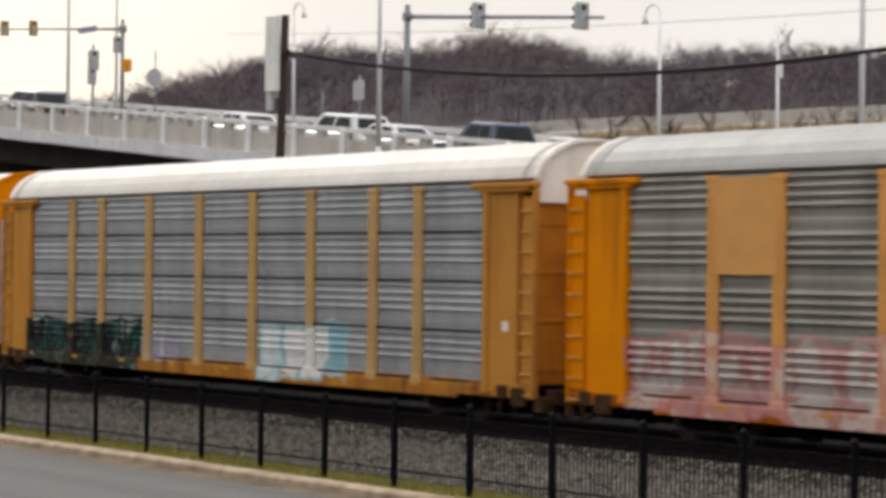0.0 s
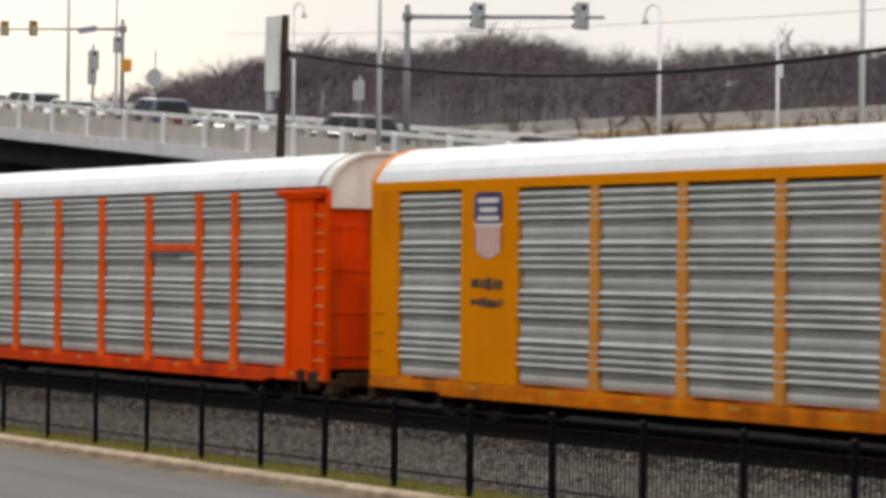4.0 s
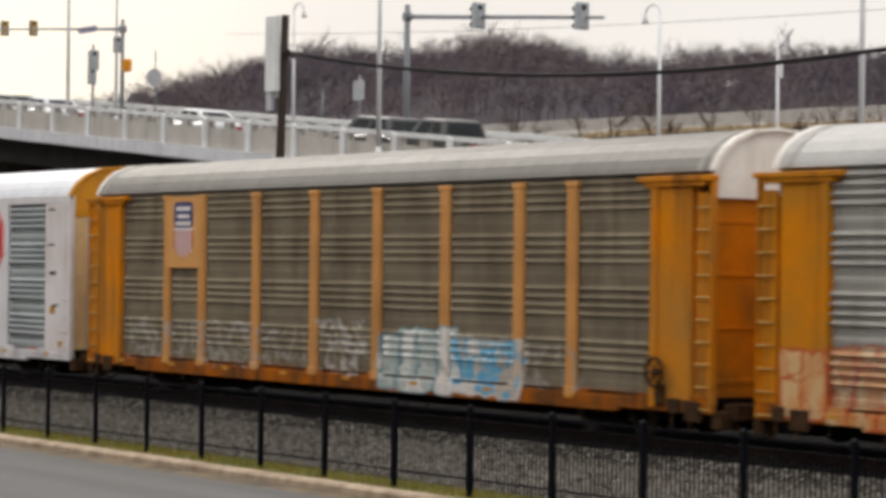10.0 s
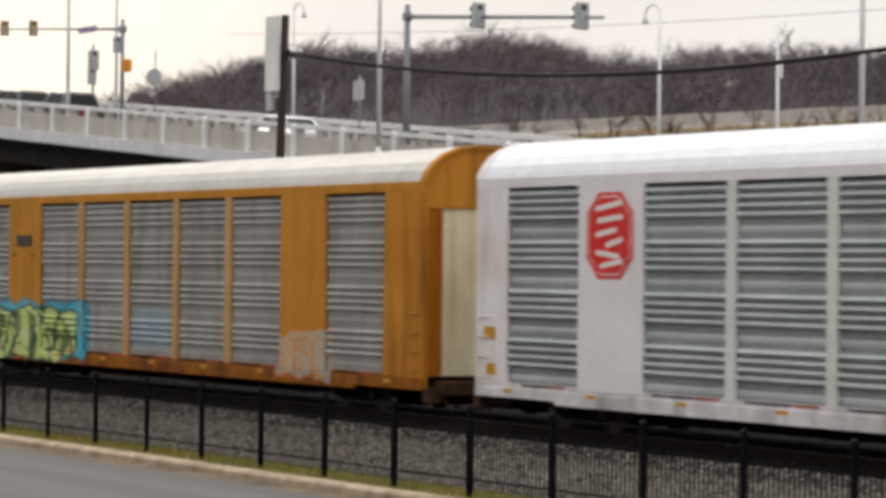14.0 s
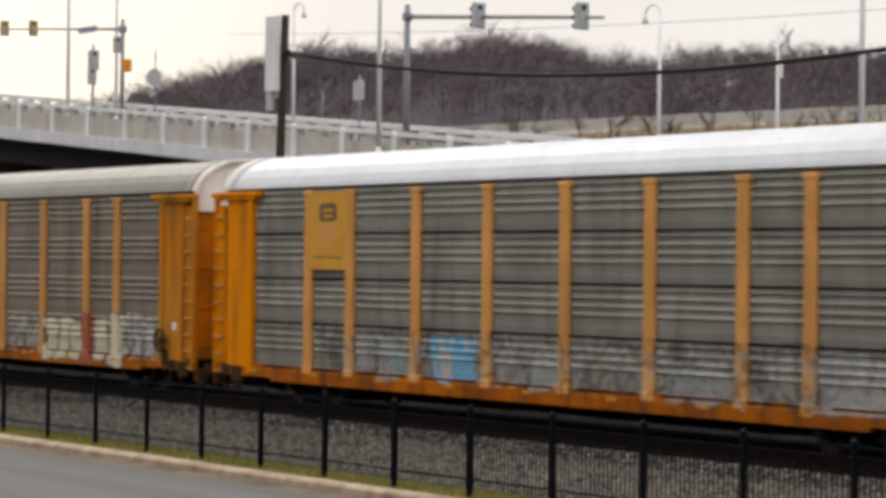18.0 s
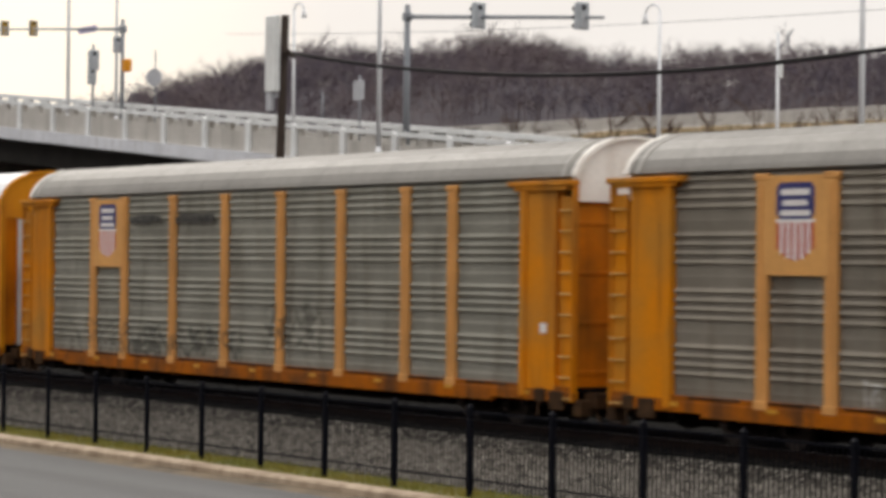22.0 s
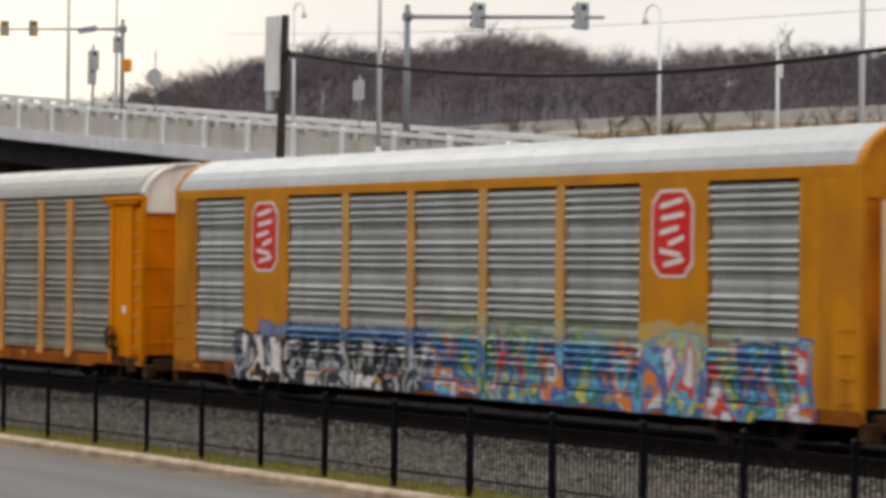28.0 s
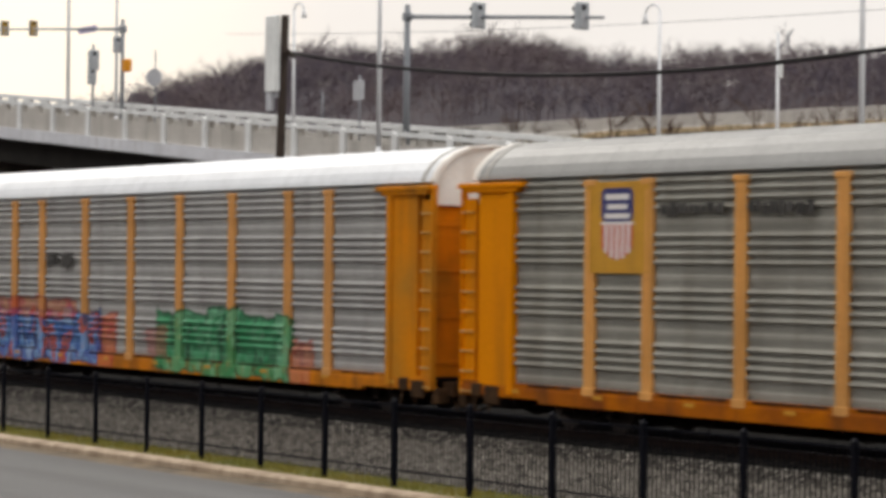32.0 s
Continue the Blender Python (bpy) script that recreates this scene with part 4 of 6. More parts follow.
            part("badge_board", bm, surf("badge_board_paint", board, tuple(c * 0.88 for c in board), 1.5, 0.5, fine=20, streak=0.15, seed=s, bump=0.05), car)
        if kind != "blank":
            badge(car, kind, a, b)
    for n, (a, b, z0, z1) in enumerate(marks):
        letters(car, a, b, z0, z1, i * 10 + n)
    if i in (0, 4, 5, 9, 13):
        part("brake_wheel", keep(("brake_wheel",), brake_wheel), M_RUSTY, car, "rusty brown brake wheel")
    for k in range(9):
        x = -12 + k * 3.0
        part("reflector", keep(("reflector", k), lambda bm: plate(bm, x, x + .32, SILL1 - .17, SILL1 - .09, -1.526)), M_REFLECT, car)
    if i == 6:
        for a, b, z0, z1 in ((12.30, 12.66, 2.42, 2.62), (-12.80, -12.36, 2.34, 2.60), (-12.72, -12.36, 1.60, 1.84), (12.9, 13.2, 1.5, 1.66)):
            bm = B(); plate(bm, a, b, z0, z1, -1.510)
            part("placard", bm, M_REFLECT, car, "small amber placard on the car's end")
    return car


M_DOOR_SILVER = surf("door_silver", (0.72, 0.77, 0.82), (0.48, 0.52, 0.57), 1.0, 0.45, 0.0, fine=20, streak=0.4, dirt=(0.2, 0.17, 0.13))
M_DOOR_CREAM = surf("door_cream", (0.84, 0.76, 0.54), (0.72, 0.63, 0.44), 1.0, 0.6, fine=20, streak=0.4, dirt=(0.3, 0.22, 0.12))
M_DOOR_WHITE = surf("door_white", (0.62, 0.66, 0.72), (0.48, 0.51, 0.57), 1.0, 0.5, fine=20, streak=0.3, dirt=(0.3, 0.25, 0.2))
WHITE, WHITE2 = (0.70, 0.71, 0.74), (0.63, 0.64, 0.67)
CREAM, CREAM2 = (0.68, 0.65, 0.61), (0.59, 0.555, 0.52)
GREYR, GREYR2 = (0.245, 0.229, 0.208), (0.205, 0.190, 0.172)
Z, Z2 = (0.52, 0.535, 0.52), (0.42, 0.435, 0.42)               # clean zinc
DZ, DZ2 = (0.32, 0.31, 0.29), (0.25, 0.24, 0.22)             # dull zinc
BZ, BZ2 = (0.245, 0.205, 0.145), (0.165, 0.136, 0.096)           # browned zinc
BLUE, SKYB, TEAL = (0.06, 0.15, 0.42), (0.12, 0.44, 0.68), (0.04, 0.40, 0.54)
BLK, WHT, RED, ORG, GRN, LIME, PNK, LIL = (0.02, 0.02, 0.02), (0.75, 0.74, 0.72), (0.5, 0.06, 0.04), (0.62, 0.22, 0.06), (0.03, 0.25, 0.10), (0.50, 0.58, 0.16), (0.62, 0.30, 0.32), (0.35, 0.33, 0.5)
LOGO_BAY = (-9.2, -7.25)
cars = []
cars.append(railcar(0, False, "grey-sided car carrier with pink graffiti and blank tan board", YELLOW, AMBER, (0.33, 0.315, 0.28), (0.26, 0.247, 0.22), (0.40, 0.395, 0.385), (0.34, 0.335, 0.33), 0.05, 0.35,
                    [(-11.9, -3.0, 1.0, 2.6, [PNK, (0.62, 0.54, 0.52), (0.58, 0.32, 0.31), (0.64, 0.58, 0.56), (0.52, 0.22, 0.22)], 0.55, 0.65)], [("blank", *LOGO_BAY)]))
cars.append(railcar(1, False, "grey car carrier with dark and white graffiti, white roof", (0.58, 0.29, 0.06), (0.50, 0.25, 0.06), (0.36, 0.37, 0.38), (0.29, 0.30, 0.31), CREAM, CREAM2, 0.026, 0.25,
                    [(-12.2, -4.9, 0.9, 2.3, [(0.012, 0.022, 0.022), (0.012, 0.016, 0.016), (0.02, 0.07, 0.06), (0.012, 0.02, 0.02), (0.16, 0.22, 0.21), (0.01, 0.014, 0.014)], 0.42, 0.97),
                     (5.0, 6.0, 1.3, 2.5, [(0.25, 0.5, 0.6), (0.4, 0.6, 0.65)], 0.5, 0.7), (1.75, 5.1, 1.05, 2.45, [WHT, WHT, (0.6, 0.7, 0.72), WHT, (0.30, 0.5, 0.55)], 0.5, 0.93), (-4.3, -2.6, 1.3, 2.0, [LIL, WHT, DZ], 0.4, 0.6)], seams=True))
cars.append(railcar(2, True, "bright yellow car carrier with shield badge and white roof", (0.82, 0.270, 0.0), (0.74, 0.240, 0.0), Z, Z2, WHITE, WHITE2, 0.062, 0.12, (),
                    [("shield", *WIDE[0])], [(-8.9, -7.7, 3.35, 3.65), (-8.9, -7.7, 3.0, 3.2)], M_DOOR_SILVER))
cars.append(railcar(3, False, "orange-red car carrier with clean zinc panels and white roof", ORANGE_RED, (0.86, 0.080, 0.0), Z, Z2, WHITE, WHITE2, 0.060, 0.06))
bm = B(); plate(bm, 4.42, 7.20, 4.17, 4.34, -1.545, 0.06)
part("board", bm, surf("orange_board", ORANGE_RED, None, 2.0, 0.5, fine=20, bump=0), cars[3], "orange slotted strip")
letters(cars[3], 4.5, 6.3, 3.98, 4.06, 77)
cars.append(railcar(4, False, "tan car carrier with large blue, white and black graffiti", AMBER, (0.48, 0.23, 0.03), (0.40, 0.39, 0.36), (0.32, 0.31, 0.28), (0.48, 0.47, 0.455), (0.41, 0.40, 0.385), 0.05, 0.3,
                    [(-13.3, -8.6, 1.1, 2.5, [(0.62, 0.36, 0.18), (0.66, 0.46, 0.26), (0.60, 0.28, 0.10), (0.48, 0.10, 0.05)], 0.30, 0.75), (-8.7, -7.5, 1.2, 2.4, [(0.40, 0.36, 0.38), (0.45, 0.20, 0.20), (0.30, 0.10, 0.12)], 0.3, 0.7),
                     (-7.6, -0.4, 1.05, 2.25, [BLK, WHT, (0.62, 0.60, 0.58), BLK, WHT, BLK], 0.62, 0.95), (-7.7, -1.6, 2.0, 3.0, [SKYB, (0.16, 0.48, 0.60), SKYB, (0.62, 0.70, 0.72), (0.10, 0.26, 0.36)], 0.5, 0.92),
                     (-1.5, 0.4, 1.4, 2.9, [(0.35, 0.07, 0.06), WHT, (0.42, 0.12, 0.10), (0.20, 0.05, 0.05)], 0.26, 0.85), (1.3, 6.6, 2.1, 2.95, [RED, (0.55, 0.16, 0.06), (0.45, 0.42, 0.40), RED, (0.30, 0.06, 0.04)], 0.34, 0.78),
                     (0.4, 6.9, 1.2, 2.6, [SKYB, (0.20, 0.46, 0.66), SKYB, (0.45, 0.58, 0.66), BLUE, (0.10, 0.16, 0.24)], 0.46, 0.94), (0.0, 6.8, 1.05, 1.6, [WHT, BLK, (0.55, 0.55, 0.56), BLK], 0.34, 0.9), (2.4, 4.0, 2.4, 3.2, [WHT, (0.5, 0.5, 0.5), WHT, BLK], 0.34, 0.75),
                     (7.0, 11.7, 1.4, 2.5, [(0.05, 0.24, 0.10)], -0.7, 0.7), (7.2, 11.6, 1.4, 2.3, [(0.26, 0.34, 0.26), (0.32, 0.36, 0.30), (0.30, 0.36, 0.28)], 0.6, 0.4)], (), [(-6.9, -6.0, 3.7, 4.15), (-5.9, -5.0, 3.7, 4.15)]))
cars.append(railcar(5, False, "brown-stained car carrier with shield badge and pale graffiti", AMBER, (0.45, 0.23, 0.05), BZ, BZ2, GREYR, GREYR2, 0.03, 0.5,
                    [(1.6, 4.7, 1.1, 2.45, [WHT, (0.5, 0.55, 0.52), WHT, (0.22, 0.34, 0.38)], 0.32, 0.88), (4.6, 7.4, 1.1, 2.4, [WHT, SKYB, (0.5, 0.46, 0.4), SKYB, (0.62, 0.60, 0.55)], 0.35, 0.8),
                     (7.5, 9.5, 1.4, 2.3, [(0.36, 0.34, 0.31)], -0.4, 0.6), (-1.3, 0.9, 1.4, 2.6, [(0.50, 0.48, 0.45)], -0.36, 0.75), (-11.5, -2.0, 1.4, 2.4, [(0.42, 0.40, 0.37)], -0.42, 0.6)], [("shield_crisp", *LOGO_BAY)]))
cars.append(railcar(6, True, "white car carrier with red badges and white roof", (0.80, 0.77, 0.78), (0.70, 0.67, 0.68), (0.44, 0.465, 0.465), (0.35, 0.375, 0.375), (0.74, 0.75, 0.79), (0.67, 0.68, 0.72), 0.060, 0.12, (),
                    [("octagon", *WIDE[0]), ("octagon", *WIDE[1])], [(12.2, 12.6, 5.28, 5.36), (12.2, 12.6, 4.3, 4.38), (12.3, 12.7, 3.5, 3.62), (12.5, 12.9, 2.6, 2.7)], M_DOOR_WHITE, dirt=(0.32, 0.28, 0.25), end_paint=surf("gold_end_paint", (0.62, 0.27, 0.02), (0.52, 0.22, 0.02), 0.8, 0.5, fine=20, streak=0.3)))
cars.append(railcar(7, True, "weathered yellow car carrier with lime green graffiti", (0.55, 0.246, 0.035), (0.46, 0.20, 0.032), (0.33, 0.325, 0.31), (0.27, 0.265, 0.25), (0.50, 0.485, 0.455), (0.43, 0.415, 0.385), 0.036, 0.4,
                    [(-12.8, -4.0, 1.2, 2.75, [TEAL, (0.10, 0.44, 0.55), TEAL, (0.05, 0.26, 0.38)], 0.8, 0.85), (-11.8, -4.7, 1.05, 2.55, [LIME, (0.54, 0.60, 0.24), LIME, (0.56, 0.62, 0.28), (0.05, 0.10, 0.05)], 0.62, 0.93), (-11.6, -4.8, 1.3, 2.4, [(0.05, 0.08, 0.04)], -0.75, 0.8),
                     (-1.2, 1.0, 1.6, 2.7, [(0.3, 0.45, 0.55), DZ], 0.4, 0.5), (7.0, 9.6, 1.2, 2.3, [(0.5, 0.48, 0.4), (0.4, 0.5, 0.5), ORG], 0.4, 0.5)], (), [(-8.78, -7.72, 4.26, 4.66), (-9.02, -8.86, 3.98, 4.12), (-7.64, -7.48, 3.98, 4.12)], M_DOOR_CREAM))
cars.append(railcar(8, False, "dull grey car carrier with shield badge and scribbled graffiti", YELLOW, AMBER, (0.275, 0.262, 0.232), (0.20, 0.19, 0.168), (0.62, 0.63, 0.67), (0.56, 0.57, 0.60), 0.026, 0.45,
                    [(-9.0, 11.5, 1.35, 2.5, [(0.05, 0.05, 0.045)], -0.5, 0.5), (-6.0, -5.0, 1.3, 2.2, [(0.20, 0.42, 0.50), (0.4, 0.42, 0.42), (0.16, 0.2, 0.2)], 0.24, 0.42), (0.2, 1.3, 1.3, 2.1, [(0.46, 0.48, 0.46), (0.3, 0.42, 0.46), (0.16, 0.16, 0.15)], 0.24, 0.42), (5.0, 6.9, 1.3, 2.0, [(0.48, 0.48, 0.47), (0.40, 0.41, 0.42), (0.14, 0.14, 0.13)], 0.26, 0.42), (9.3, 11.7, 1.3, 2.4, [(0.50, 0.50, 0.52), (0.42, 0.43, 0.45), (0.15, 0.15, 0.15)], 0.3, 0.42), (-7.5, 2.0, 1.4, 2.3, [(0.44, 0.44, 0.44)], -0.34, 0.4), (3.0, 11.5, 1.4, 2.3, [(0.42, 0.42, 0.42)], -0.45, 0.35), (-3.7, -2.0, 1.4, 2.3, [SKYB, (0.5, 0.5, 0.5), (0.2, 0.4, 0.6)], 0.3, 0.7)],
                    [("gold_block", *LOGO_BAY)], [(-8.85, -7.6, 4.0, 4.06)], seams=True))
cars.append(railcar(9, False, "brown-stained car carrier with shield badge and cream lettered graffiti", AMBER, (0.47, 0.23, 0.04), (0.25, 0.222, 0.182), (0.185, 0.162, 0.132), GREYR, GREYR2, 0.03, 0.45,
                    [(-4.3, 0.6, 1.35, 2.85, [(0.68, 0.66, 0.60)], -0.62, 0.9), (-4.1, -2.0, 1.35, 2.7, [(0.62, 0.60, 0.52)], -0.4, 0.8), (4.5, 6.9, 1.1, 2.35, [(0.66, 0.62, 0.5), (0.62, 0.58, 0.46), (0.66, 0.62, 0.5), BZ2], 0.34, 0.88),
                     (7.7, 9.7, 1.1, 2.5, [(0.66, 0.62, 0.5), (0.60, 0.55, 0.42), (0.66, 0.62, 0.5), BZ2], 0.36, 0.85), (6.9, 7.7, 1.05, 2.5, [(0.38, 0.10, 0.07), (0.30, 0.08, 0.06)], 0.5, 0.85),
                     (9.6, 11.7, 1.4, 2.5, [(0.52, 0.51, 0.55)], -0.34, 0.85), (2.0, 4.2, 1.4, 2.3, [(0.46, 0.46, 0.48)], -0.36, 0.75), (-6.4, -5.2, 1.5, 1.9, [(0.5, 0.49, 0.47)], -0.3, 0.6)], [("shield_crisp", *LOGO_BAY)]))
cars.append(railcar(10, False, "greenish grey car carrier with shield badge and black scrawl", AMBER, (0.46, 0.23, 0.05), (0.285, 0.272, 0.232), (0.215, 0.204, 0.172), GREYR, GREYR2, 0.034, 0.35,
                    [(-6.8, -0.6, 1.5, 2.2, [(0.05, 0.05, 0.045)], -0.45, 0.6), (0.6, 3.4, 1.8, 2.9, [(0.06, 0.055, 0.045)], -0.4, 0.6), (-10.8, -7.0, 1.45, 2.3, [(0.08, 0.07, 0.06)], -0.35, 0.5)], [("shield", *LOGO_BAY)], [(-6.8, -5.0, 4.85, 5.12), (-4.1, -2.0, 4.85, 5.12)]))
cars.append(railcar(11, True, "golden yellow car carrier with red badges and white roof", (0.64, 0.257, 0.012), (0.48, 0.20, 0.022), (0.47, 0.48, 0.465), (0.39, 0.40, 0.385), (0.75, 0.75, 0.76), (0.69, 0.69, 0.70), 0.060, 0.28,
                    [(1.4, 7.0, 1.45, 2.6, [(0.30, 0.34, 0.31), (0.36, 0.38, 0.36), (0.33, 0.36, 0.33)], 0.5, 0.45), (1.4, 7.0, 1.35, 2.6, [(0.03, 0.035, 0.03)], -0.55, 0.9), (2.5, 6.5, 1.4, 2.5, [(0.05, 0.06, 0.05)], -0.36, 0.7), (7.2, 9.2, 1.5, 2.6, [(0.22, 0.11, 0.02)], -0.6, 0.6),
                     (-4.3, 1.3, 1.4, 2.2, [Z, (0.42, 0.38, 0.40), (0.22, 0.32, 0.27), Z, (0.40, 0.30, 0.33)], 0.5, 0.45)], [("red", *WIDE[0]), ("red", *WIDE[1])], (), M_DOOR_SILVER))
cars.append(railcar(12, True, "golden yellow car carrier with a long multicoloured graffiti", (0.64, 0.257, 0.012), (0.47, 0.195, 0.025), (0.46, 0.47, 0.455), (0.375, 0.385, 0.37), (0.40, 0.415, 0.425), (0.34, 0.355, 0.365), 0.058, 0.3,
                    [(-9.9, -0.4, 1.02, 2.25, [BLK, WHT, (0.04, 0.05, 0.08), (0.45, 0.50, 0.55), BLK, (0.6, 0.58, 0.56), (0.03, 0.04, 0.06)], 0.36, 0.95), (-8.5, -0.2, 2.15, 2.45, [(0.06, 0.14, 0.32), (0.10, 0.22, 0.42), (0.05, 0.12, 0.28)], 0.3, 0.8),
                     (-0.8, 12.4, 1.02, 2.55, [SKYB, (0.60, 0.66, 0.70), (0.68, 0.22, 0.05), (0.06, 0.14, 0.40), SKYB, (0.05, 0.20, 0.16), (0.55, 0.54, 0.12), (0.10, 0.36, 0.62), (0.62, 0.07, 0.05), (0.66, 0.70, 0.72), (0.06, 0.14, 0.34)], 0.46, 0.92), (-0.6, 10.0, 2.35, 2.8, [(0.46, 0.50, 0.18), (0.40, 0.48, 0.34), (0.34, 0.44, 0.22)], 0.22, 0.45)],
                    [("red", *WIDE[0]), ("red", *WIDE[1])], (), M_DOOR_CREAM))
cars.append(railcar(13, False, "grey-green car carrier with crisp shield badge and black stencils", YELLOW, AMBER, (0.325, 0.312, 0.275), (0.255, 0.243, 0.212), (0.31, 0.305, 0.295), (0.26, 0.255, 0.245), 0.050, 0.28,
                    (), [("shield_gold", *LOGO_BAY)], [(-6.8, -4.8, 4.85, 5.12), (-4.1, -2.2, 4.85, 5.12)]))
cars.append(railcar(14, False, "grey car carrier with blue and green graffiti, white roof", AMBER, (0.48, 0.23, 0.03), (0.40, 0.39, 0.375), (0.32, 0.31, 0.30), (0.72, 0.73, 0.75), (0.65, 0.66, 0.68), 0.050, 0.25,
                    [(-4.0, -2.4, 1.05, 2.5, [RED, (0.55, 0.16, 0.06), RED, (0.30, 0.05, 0.04)], 0.34, 0.85), (-13.0, -3.4, 1.05, 2.6, [BLUE, (0.14, 0.30, 0.56), (0.42, 0.09, 0.08), BLUE, (0.26, 0.40, 0.60), (0.04, 0.06, 0.16)], 0.38, 0.92), (-13.0, -5.0, 2.3, 2.85, [RED, (0.5, 0.2, 0.08), (0.30, 0.05, 0.04)], 0.3, 0.7),
                     (7.2, 8.4, 1.1, 2.1, [RED, (0.55, 0.2, 0.1), (0.35, 0.06, 0.04)], 0.34, 0.75), (0.1, 7.4, 1.05, 2.7, [GRN, (0.07, 0.32, 0.15), (0.14, 0.40, 0.22), GRN, (0.02, 0.11, 0.05)], 0.42, 0.9), (-0.6, 0.6, 1.4, 2.2, [(0.4, 0.12, 0.10), (0.3, 0.1, 0.08)], 0.3, 0.6)],
                    (), [(-6.8, -6.0, 3.7, 4.15), (-5.8, -5.1, 3.7, 4.15)]))
OFFSETS = (-0.01, 0.02, 0.01, 0.03, -0.02, -0.11, 0.05, 0.15, -0.03, 0.05, 0.03, -0.11, -0.10, 0.03, 0.09)


def train_at(t):
    """Where the first car's middle is: the train slows a little."""
    return -31.98 + 12.43345 * t - 0.018172 * t * t - 0.00016991 * t ** 3


# ---------------------------------------------------------------- elevated street
def deck_run(bm, prof, xs, dz=0.0, caps=True):
    """A (y, z) profile carried along the street's grade."""
    rings = [[bm.verts.new((x, y, z + ramp_z(x) + dz)) for y, z in prof] for x in xs]
    n = len(prof)
    for a, b in zip(rings, rings[1:]):
        for i in range(n):
            bm.faces.new((a[i], b[i], b[(i + 1) % n], a[(i + 1) % n]))
    if caps:
        bm.faces.new(rings[0])
        bm.faces.new(rings[-1][::-1])
    return bm


STREET_X = [-430, -300, -200, -138.6, -120, -100, -85, -70, -50, -30, 0, 15.2, 60, 250]
bm = B()
deck_run(bm, [(46.05, -0.25), (57.0, -0.25), (57.0, -0.58), (46.05, -0.58)], STREET_X)
tagged(part("overpass_deck", bm, M_DECKROAD), "grey roadway of the overpass climbing over the railway side", "overpass", kind="structure")

overpass = empty("overpass_parapet", pose(0, 0, 0))
tagged(overpass, "beige concrete parapet with pale posts along the overpass", "parapet", kind="structure")
POST_X = [-75.59 - 3.29 * 9 + 3.29 * i - 26.3 for i in range(30)]


def slope_box(bm, x0, x1, y0, y1, z0, z1):
    v = [bm.verts.new((x, y, z + ramp_z(x))) for z in (z0, z1) for x, y in ((x0, y0), (x1, y0), (x1, y1), (x0, y1))]
    for q in ((3, 2, 1, 0), (4, 5, 6, 7), (0, 1, 5, 4), (1, 2, 6, 5), (2, 3, 7, 6), (3, 0, 4, 7)):
        bm.faces.new([v[i] for i in q])


for x in POST_X:
    bm = B(); slope_box(bm, x + .17, x + 3.12, 46.06, 46.24, -0.4, 0.68)
    part("panel", bm, M_CONC, overpass)
    bm = B(); slope_box(bm, x - .16, x + .16, 45.96, 46.28, -0.05, 1.0)
    part("post", bm, M_CONC_LIGHT, overpass)
    bm = B(); slope_box(bm, x + .16, x + 3.13, 46.00, 46.28, 0.93, 1.08)
    part("rail", bm, M_CONC_LIGHT, overpass)
    for a, b in ((.17, .30), (1.42, 1.88), (2.98, 3.12)):
        bm = B(); slope_box(bm, x + a, x + b, 46.05, 46.25, 0.68, 0.93)
        part("block", bm, M_CONC, overpass)
far_parapet = empty("far_parapet", pose(0, 0, 0))
tagged(far_parapet, "pale concrete barrier on the far side of the overpass", "parapet", kind="structure")
for i in range(30):
    x = -140 + i * 4.0
    if x > -84:
        break
    bm = B(); slope_box(bm, x, x + 3.96, 57.05, 57.3, -0.4, 0.42)
    part("panel", bm, M_CONC, far_parapet)
    bm = B(); slope_box(bm, x - .02, x + 3.98, 56.98, 57.36, 0.80, 1.00)
    part("coping", bm, M_CONC_LIGHT, far_parapet)
    for k in range(2):
        bm = B(); slope_box(bm, x + k * 2.0 + .05, x + k * 2.0 + .85, 57.06, 57.28, 0.42, 0.80)
        part("block", bm, M_CONC_LIGHT, far_parapet)

bm = B()
deck_run(bm, [(45.86, -0.04), (45.86, -0.50), (46.05, -0.50), (46.05, -0.04)], [-200, -138.6, -120, -100, -88, -70, -50, -30])
tagged(part("fascia_girder", bm, M_GIRDER), "pale painted edge girder of the overpass", "girder", kind="structure")
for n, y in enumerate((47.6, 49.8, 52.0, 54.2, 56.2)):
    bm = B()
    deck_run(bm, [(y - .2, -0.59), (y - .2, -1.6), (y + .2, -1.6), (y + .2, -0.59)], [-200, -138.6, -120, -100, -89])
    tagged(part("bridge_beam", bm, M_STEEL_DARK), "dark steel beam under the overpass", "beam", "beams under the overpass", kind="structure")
bm = B()
for x0, x1 in ((-89.5, -60), (-60, -30), (-30, 12)):
    v = [bm.verts.new(p) for p in ((x0, 46.1, -0.4), (x1, 46.1, -0.4), (x1, 56.9, -0.4), (x0, 56.9, -0.4), (x0, 46.1, ramp_z(x0) - .59), (x1, 46.1, ramp_z(x1) - .59), (x1, 56.9, ramp_z(x1) - .59), (x0, 56.9, ramp_z(x0) - .59))]
    for q in ((3, 2, 1, 0), (0, 1, 5, 4), (1, 2, 6, 5), (2, 3, 7, 6), (3, 0, 4, 7)):
        bm.faces.new([v[i] for i in q])
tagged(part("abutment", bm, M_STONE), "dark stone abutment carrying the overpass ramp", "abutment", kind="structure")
# added wall, closes the opening so the space under the deck stays dark
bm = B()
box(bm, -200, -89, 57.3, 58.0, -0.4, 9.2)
tagged(part("retaining_wall", bm, M_STONE), "dark backing wall added behind the overpass to darken its underside", "wall", kind="structure")
